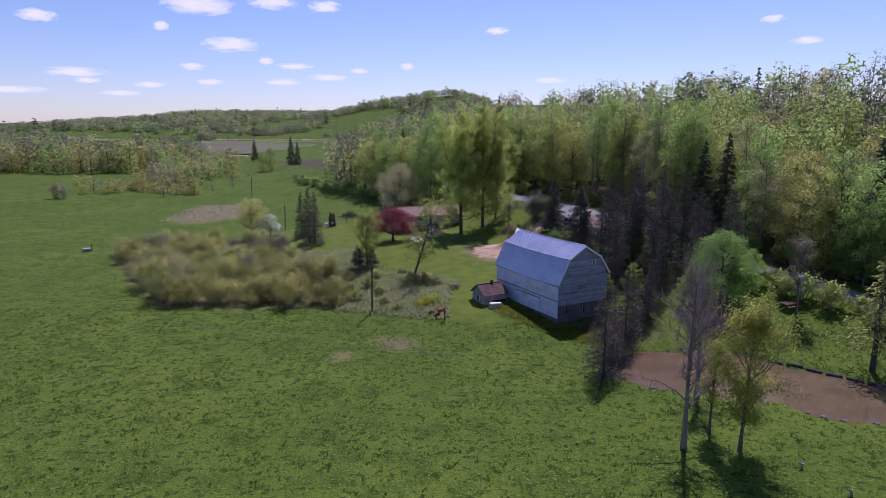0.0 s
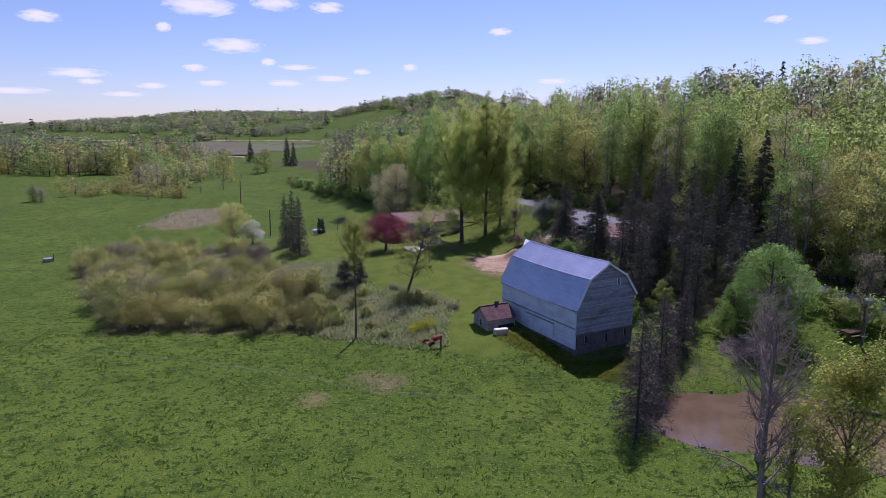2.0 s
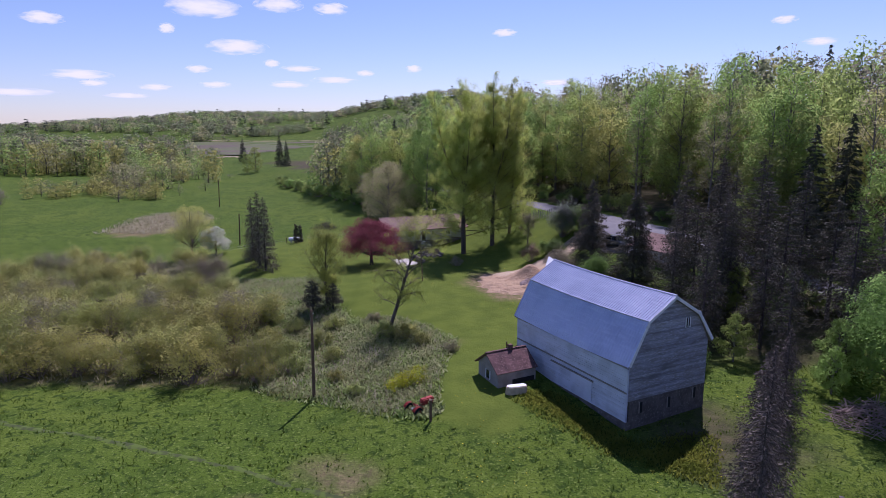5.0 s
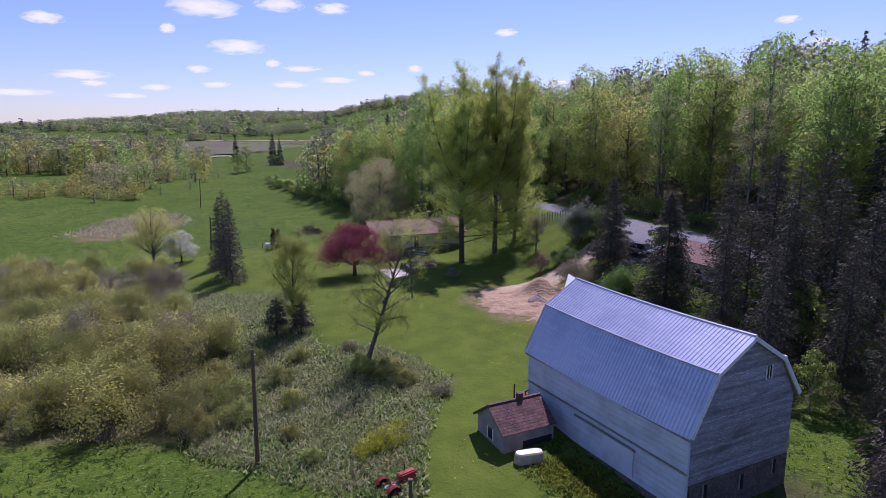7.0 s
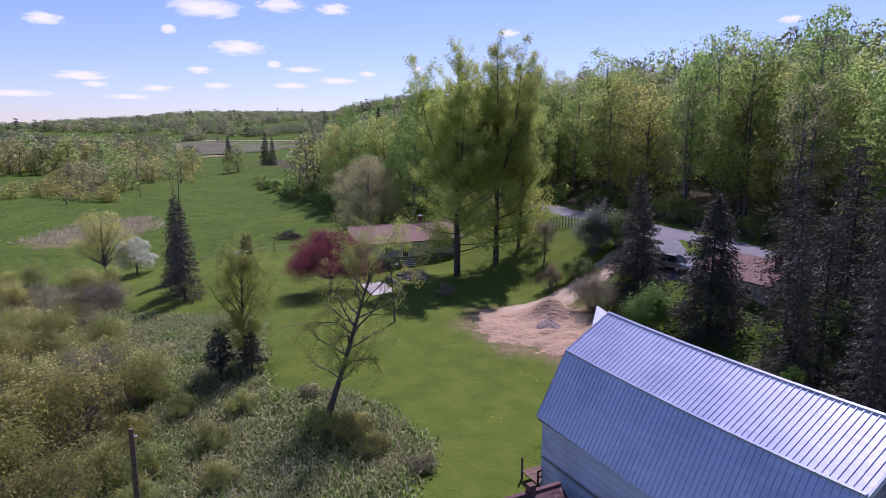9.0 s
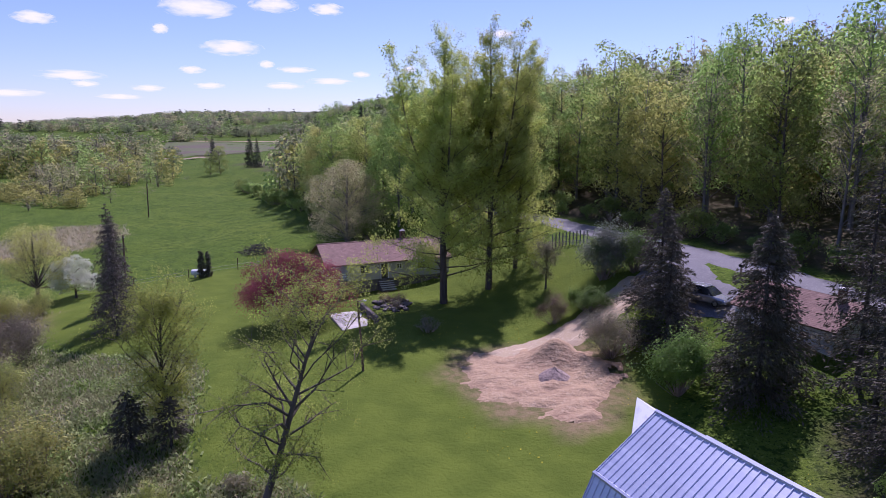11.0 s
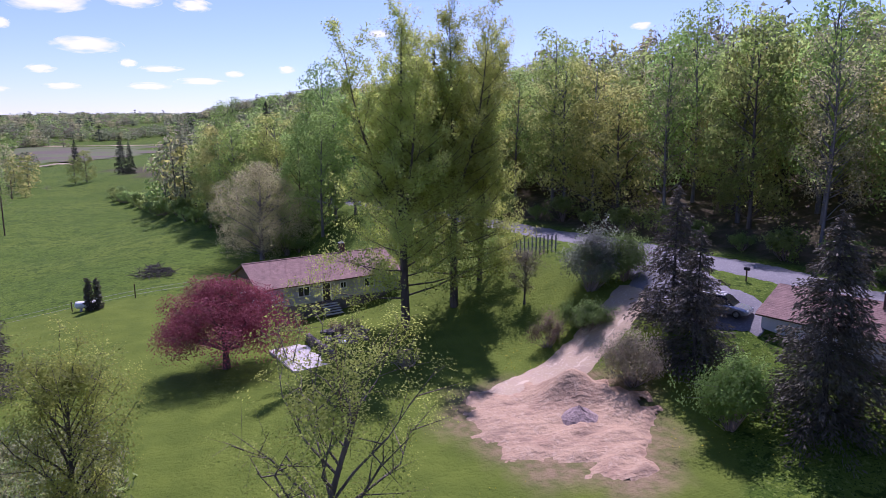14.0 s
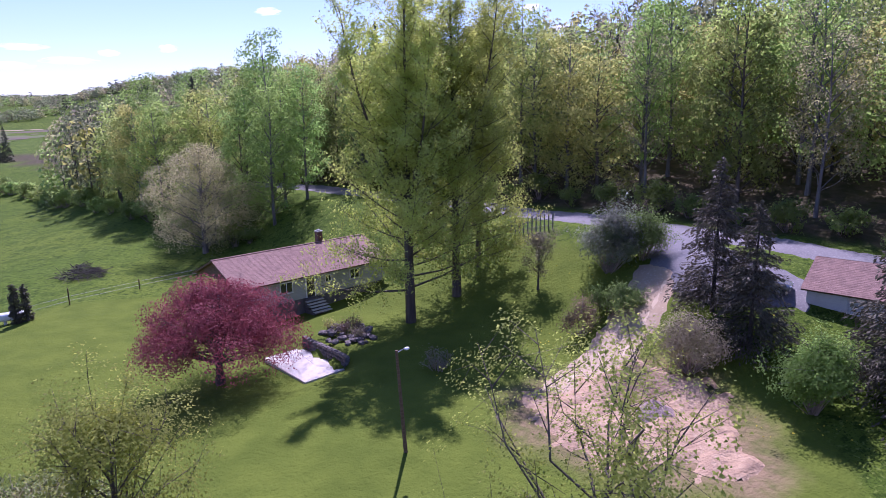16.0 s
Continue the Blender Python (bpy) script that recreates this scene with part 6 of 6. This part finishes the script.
pile = thing("gravel_heap", "small brownish heap of gravel on sand", "gravel heap", on_ground(14.2, 137.6, 0, 0.15))
rngg = np.random.default_rng(21)
V, F = [], []
for k in range(24):
    for j in range(6):
        a, q = math.tau * k / 24, j / 5
        V.append((1.65 * q * math.cos(a), 1.4 * q * math.sin(a), 0.95 * (1 - q) ** 0.8 + rngg.uniform(-0.05, 0.05) - 0.1 * q))
for k in range(24):
    for j in range(5):
        F.append((k * 6 + j, k * 6 + j + 1, (k + 1) % 24 * 6 + j + 1, (k + 1) % 24 * 6 + j))
part("mound", raw_mesh("mound", V, F, mat("grey_gravel", (0.36, 0.27, 0.235), 0.95, layers=((6, (0.24, 0.18, 0.155), 0.4, 0.6),), bump=((9, 0.06),))), None, pile)

# stones along the pond's rim
rngp = np.random.default_rng(12)
bank = []
for k in range(26):
    bm = bmesh.new()
    bmesh.ops.create_icosphere(bm, subdivisions=1, radius=rngp.uniform(0.15, 0.42))
    for v in bm.verts:
        v.co *= rngp.uniform(0.75, 1.25)
        v.co.z *= 0.6
    o = tagged(part("bank_stone", bm, STONE), "grey stone on the muddy pond bank", "stone", "stones round the pond")
    a = rngp.uniform(0, math.tau)
    x, y = 37 + 18 * math.cos(a), 75 + 12 * math.sin(a)
    for _ in range(60):
        d = pond_d(x, y) - 1.0
        cx, cy = min(POND, key=lambda p: math.hypot(x - p[0], y - p[1]) - p[2])[:2]
        n = math.hypot(x - cx, y - cy)
        x, y = x - (x - cx) / n * d * 0.5, y - (y - cy) / n * d * 0.5
    o.matrix_world = pose(x, y, max(ground_z(x, y), -2.75) + 0.05, 0, 0, rngp.uniform(0, 360))


# ---- grass and weeds ----
def sward(name, label, n, region, size, material, aspect, up=1.0, seed=1, keep=None, lift=0.6):
    """Standing blades and stalks scattered over a region."""
    rng = np.random.default_rng(seed)
    x0, x1, y0, y1 = region
    C = []
    while len(C) < n:
        x, y = rng.uniform(x0, x1), rng.uniform(y0, y1)
        if keep and not keep(x, y, rng):
            continue
        near = 0.12 * noise.noise((x * 0.35, y * 0.35, 0)) + 0.25 * noise.noise((x * 0.07, y * 0.07, 3))
        C.append((x, y, ground_z(x, y) + near + size * lift))
    axes = rng.normal(size=(n, 3)) * (0.6, 0.6, 0.1) + (0, 0, up)
    q, f = leaf_quads(rng, C, size, aspect, axes=axes)
    return tagged(new(name, raw_mesh(name, q.tolist(), f.tolist(), material)), label, "grass", kind="stuff")


def clumped(x, y, rng):
    return pond_d(x, y) > 1.2 and edge_d(x, y, LAWN) > 0 and noise.noise((x * 0.8, y * 0.8, 2)) + 0.4 * noise.noise((x * 0.15, y * 0.15, 8)) > rng.uniform(-0.15, 0.5)


def weedy(x, y, rng):
    return edge_d(x, y, WEEDS) < rng.uniform(-1.2, 0.6)


def hollow(x, y, rng):
    return min(edge_d(x, y, THICKET), edge_d(x, y, WEEDS)) < rng.uniform(-4, 0.2) and noise.noise((x * 0.16, y * 0.16, 4)) > rng.uniform(-0.2, 0.5)


sward("pasture_tufts", "dark tufts of pasture grass", 30000, (-75, 62, 26, 106), 0.16, GRASS_TUFT, 0.35, seed=1, keep=clumped)
sward("tall_weeds", "tangled green weeds beside the lawn", 20000, (-41, 5, 94, 152), 0.24, WEED, 0.4, seed=2, keep=weedy)
sward("dry_reeds", "pale dry reeds and dead stalks", 9000, (-86, 5, 94, 174), 0.42, STRAW, 0.1, seed=3, keep=hollow)
rngv = np.random.default_rng(31)
C = []
while len(C) < 19000:
    x, y = rngv.uniform(-41, 5), rngv.uniform(94, 152)
    if edge_d(x, y, WEEDS) < -0.3 and noise.noise((x * 0.4, y * 0.4, 5)) > rngv.uniform(-0.5, 0.3):
        C.append((x, y, ground_z(x, y) + rngv.uniform(0.15, 0.7)))
q, f = leaf_quads(rngv, C, 0.105, 0.7, normals=[(0.2, 0.3, 1)] * len(C))
tagged(new("leafy_weeds", raw_mesh("leafy_weeds", q.tolist(), f.tolist(), WEED)), "broad-leaved green weeds beside the lawn", "weeds", kind="stuff")
sward("dead_grass", "bleached dead grass among the weeds", 15000, (-41, 5, 94, 152), 0.36, STRAW, 0.1, seed=7, keep=lambda x, y, r: edge_d(x, y, WEEDS) < r.uniform(-1.5, 0.3) and noise.noise((x * 0.16, y * 0.16, 9)) > r.uniform(-0.5, 0.3))
sward("tractor_weeds", "tall rank weeds round the old tractor", 700, (-4, 2.5, 94.5, 100), 0.32, WEED, 0.35, seed=17, keep=lambda x, y, r: math.hypot(x + 0.8, y - 96.8) < r.uniform(1.0, 2.4))
sward("barn_weeds", "rough green weeds round the barn", 7000, (4, 26, 84, 100), 0.2, BARN_WEED, 0.3, seed=6, keep=lambda x, y, r: edge_d(x, y, [(9, 98.5), (15.5, 90.5), (22, 86.5), (24, 92), (17.5, 90), (10, 101.5)]) < r.uniform(-1, 1.5))
sward("reed_bed", "reddish dry reed bed in the field", 5000, (-108, -62, 205, 256), 0.5, STRAW, 0.14, seed=4, keep=lambda x, y, r: edge_d(x, y, REED) < r.uniform(-3, 3))
for k, (x, y, s) in enumerate(((-2.0, 102.0, 1.0), (-3.4, 101.0, 0.8), (-1.3, 104.3, 0.6))):
    tree_thing("yellow_flowers", "clump of bright yellow wild flowers in weeds", "flowers", shrub(140 + k, 1.3, 1.9, 40, 1500, 0.08, LEAF_YELLOW, low=0.3), x, y, 0, s, group="yellow flower clumps", names=("stem_fan", "blossom"))
for k, (x, y, s) in enumerate(((2.0, 110.3, 1.0), (-8.0, 122.0, 1.0))):
    tree_thing("dry_grass_clump", "bleached dry clump of tall grass", "grass", shrub(150 + k, 1.3, 1.2, 60, 300, 0.12, STRAW, STRAW, low=0.2), x, y, 0, s, names=("stem_fan", "blades"))

tree_thing("green_tree", "large bright green tree beside the road", "tree", clump_tree(47, 13.5, 7.2, 0.12, 44, 20000, 0.13, LEAF_LIME, BARK, None, 0.3, (0.22, 0.34), 0.85, twigs=3), 71.5, 104.0, 0)
tree_thing("grey_bush", "rounded twiggy grey shrub by the hollow", "shrub", shrub(36, 5.2, 3.4, 70, 9000, 0.085, LEAF_GREY, low=0.3), -38.6, 146.5, 0, names=("branch_fan", "foliage"))
sward("dandelions", "scattered yellow dandelions in the grass", 900, (2, 30, 84, 160), 0.055, mat("dandelion", (0.6, 0.5, 0.03), 0.8), 0.9, 0.2, 8, lambda x, y, r: pond_d(x, y) > 2 and edge_d(x, y, SAND) > 1 and noise.noise((x * 0.12, y * 0.12, 3)) > 0.1, 1.5)
TRACK = mat("trodden_track", (0.05, 0.065, 0.018), 0.95, layers=((1.2, (0.08, 0.12, 0.018), 0.42, 0.55),))
patch("track", "narrow trodden track across the pasture", "track",
      ribbon([(-49.4, 101.2), (-44.8, 98.1), (-37.6, 95.7), (-30.5, 94.1), (-26.1, 92.3), (-19.5, 90.0), (-13.3, 87.5), (-9.9, 85.7), (-2.8, 83.7), (4.8, 83.1)], 0.16),
      TRACK, 0.25, 0.05, wob=0.25)
# loose shrubs at the far end of the hollow
sage = shrub(161, 2.2, 1.9, 30, 3200, 0.07, LEAF_OLIVE, low=0.1, twigs=2)
low = tree_thing("low_shrub", "low leafy olive shrub among tall weeds", "shrub", sage, -15.5, 108.0, 0, group="low shrubs in the weeds", names=("branch_fan", "foliage"))
for k, (x, y, s) in enumerate(((-18.5, 106, 1.1), (-17, 112, 1.2), (-20.5, 117, 1.1), (-14, 115.5, 0.9), (-11.5, 110, 0.8), (-10, 104, 0.6), (-22, 124, 1.0), (-18, 121, 0.9), (-6, 116.5, 0.9), (-3.5, 115, 1.0), (-1.5, 112.5, 0.8), (-7.5, 100.5, 0.5), (-13, 120.5, 0.8))):
    again(low, x, y, 63 * k, s)
# shrubs far out in the field
isl = sh[3]
for x, y, s in ((-163, 268, 1.6), (-159, 266, 1.2)):
    again(isl, x, y, x * 7, s)
for x, y, v, s in ((-163, 267, 4, 0.42), (-145, 318, 5, 0.75), (-110, 409, 4, 0.95), (-116, 412, 2, 0.8), (-62, 338, 4, 0.42), (-138, 322, 5, 0.6), (-150, 330, 5, 0.65)):
    again(proto[v], x, y, x * 5, s)
for x, y, s in ((-148, 505, 0.95), (-104, 440, 1.0), (-99, 437, 0.8)):
    again(proto[7], x, y, x * 5, s)


# ---- sky ----
def cloud_material():
    m = bpy.data.materials.new("cloud")
    m.use_nodes = True
    n, l = m.node_tree.nodes, m.node_tree.links
    tc = n.new("ShaderNodeTexCoord")
    mp = n.new("ShaderNodeMapping")
    mp.inputs["Scale"].default_value = (1, 0, 1)
    ln = n.new("ShaderNodeVectorMath")
    ln.operation = "LENGTH"
    t = n.new("ShaderNodeTexNoise")
    t.inputs["Scale"].default_value, t.inputs["Detail"].default_value = 1.7, 7
    oi = n.new("ShaderNodeObjectInfo")
    ad = n.new("ShaderNodeVectorMath")
    ad.operation = "ADD"
    mix = n.new("ShaderNodeMath")
    mix.operation = "MULTIPLY_ADD"
    mix.inputs[1].default_value = 1.7
    r = n.new("ShaderNodeMapRange")
    r.inputs[1].default_value, r.inputs[2].default_value, r.inputs[3].default_value, r.inputs[4].default_value = 1.0, 1.75, 0.9, 0
    em, tr, ms = n.new("ShaderNodeEmission"), n.new("ShaderNodeBsdfTransparent"), n.new("ShaderNodeMixShader")
    em.inputs[0].default_value, em.inputs[1].default_value = (0.95, 0.96, 1, 1), 0.95
    l.new(tc.outputs["Object"], mp.inputs[0])
    l.new(mp.outputs[0], ln.inputs[0])
    l.new(tc.outputs["Object"], ad.inputs[0])
    l.new(oi.outputs["Location"], ad.inputs[1])
    l.new(ad.outputs[0], t.inputs[0])
    l.new(t.outputs[0], mix.inputs[0])
    l.new(ln.outputs["Value"], mix.inputs[2])
    l.new(mix.outputs[0], r.inputs[0])
    l.new(r.outputs[0], ms.inputs[0])
    l.new(tr.outputs[0], ms.inputs[1])
    l.new(em.outputs[0], ms.inputs[2])
    l.new(ms.outputs[0], n["Material Output"].inputs[0])
    return m


def clouds():
    """Fair-weather clouds far off: bearing, height, width and depth in degrees."""
    me = None
    for az, el, w, h in ((-31.3, 7.9, 2.8, 0.71), (-20.1, 9.4, 5.6, 1.32), (-14.3, 9.9, 3.8, 1.02), (-10.0, 9.7, 2.8, 0.81), (-17.7, 6.5, 4.7, 1.02), (-22.9, 7.7, 1.3, 0.61), (-15.0, 5.3, 1.3, 0.51), (-3.1, 5.0, 1.4, 0.51), (-7.3, 4.6, 1.6, 0.41), (-9.9, 4.0, 3.8, 0.46), (-13.7, 3.6, 3.1, 0.46), (-20.8, 4.7, 2.0, 0.51), (-29.3, 4.0, 4.5, 0.61), (-28.4, 3.4, 2.0, 0.41), (-24.1, 3.2, 2.5, 0.41), (-19.6, 3.5, 2.5, 0.41), (-12.7, 4.9, 3.2, 0.41), (4.7, 7.9, 2.0, 0.51), (26.3, 8.0, 1.8, 0.46), (28.8, 6.3, 2.3, 0.46), (9.3, 3.8, 3.1, 0.41), (-26.2, 2.5, 3.1, 0.36), (-33.4, 2.6, 5.1, 0.46)):
        if me is None:
            bm = bmesh.new()
            bmesh.ops.create_icosphere(bm, subdivisions=4, radius=1.0)
            for v in bm.verts:
                v.co *= 1 + 0.12 * noise.noise(v.co * 2.5)
            me = bpy.data.meshes.new("cloud")
            bm.to_mesh(me)
            bm.free()
            me.materials.append(cloud_material())
        d = 4550
        p = Vector((math.sin(radians(az)) * math.cos(radians(el)), math.cos(radians(az)) * math.cos(radians(el)), math.sin(radians(el)))) * d
        ob = tagged(new("cloud", me), "small white fair-weather cloud low in the sky", "cloud", "fair-weather clouds", "structure")
        ob.matrix_world = pose(p.x, p.y, p.z + 28, 0, 0, -az) @ Matrix.Diagonal((d * radians(w) * 0.54, 60, d * radians(h) * 0.66, 1))
        ob.visible_shadow = False


clouds()


# ploughed land and a lane far across the valley
PLOUGH = mat("ploughed_soil", (0.1, 0.08, 0.05), 0.95, layers=((0.012, (0.09, 0.12, 0.03), 0.42, 0.52), (0.6, (0.16, 0.12, 0.085), 0.5, 0.7, (1, 6, 1))))
patch("ploughed_field", "distant brown ploughed field strip", "field", [(-300, 714), (-212, 608), (-172, 594), (-165, 765), (-145, 880), (-365, 876)], PLOUGH, 9.0, 0.35, wob=9)
patch("far_lane", "pale lane across the valley", "road", ribbon([(-335, 742), (-296, 703), (-250, 645), (-205, 590), (-170, 565)], 2.6), GRAVEL, 2.0, 0.5, wob=0.5)
patch("valley_road", "pale gravel road below the wooded hill", "road", ribbon([(-520, 872), (-380, 885), (-260, 890), (-130, 892)], 3.2), GRAVEL, 2.5, 0.6, wob=0.6)
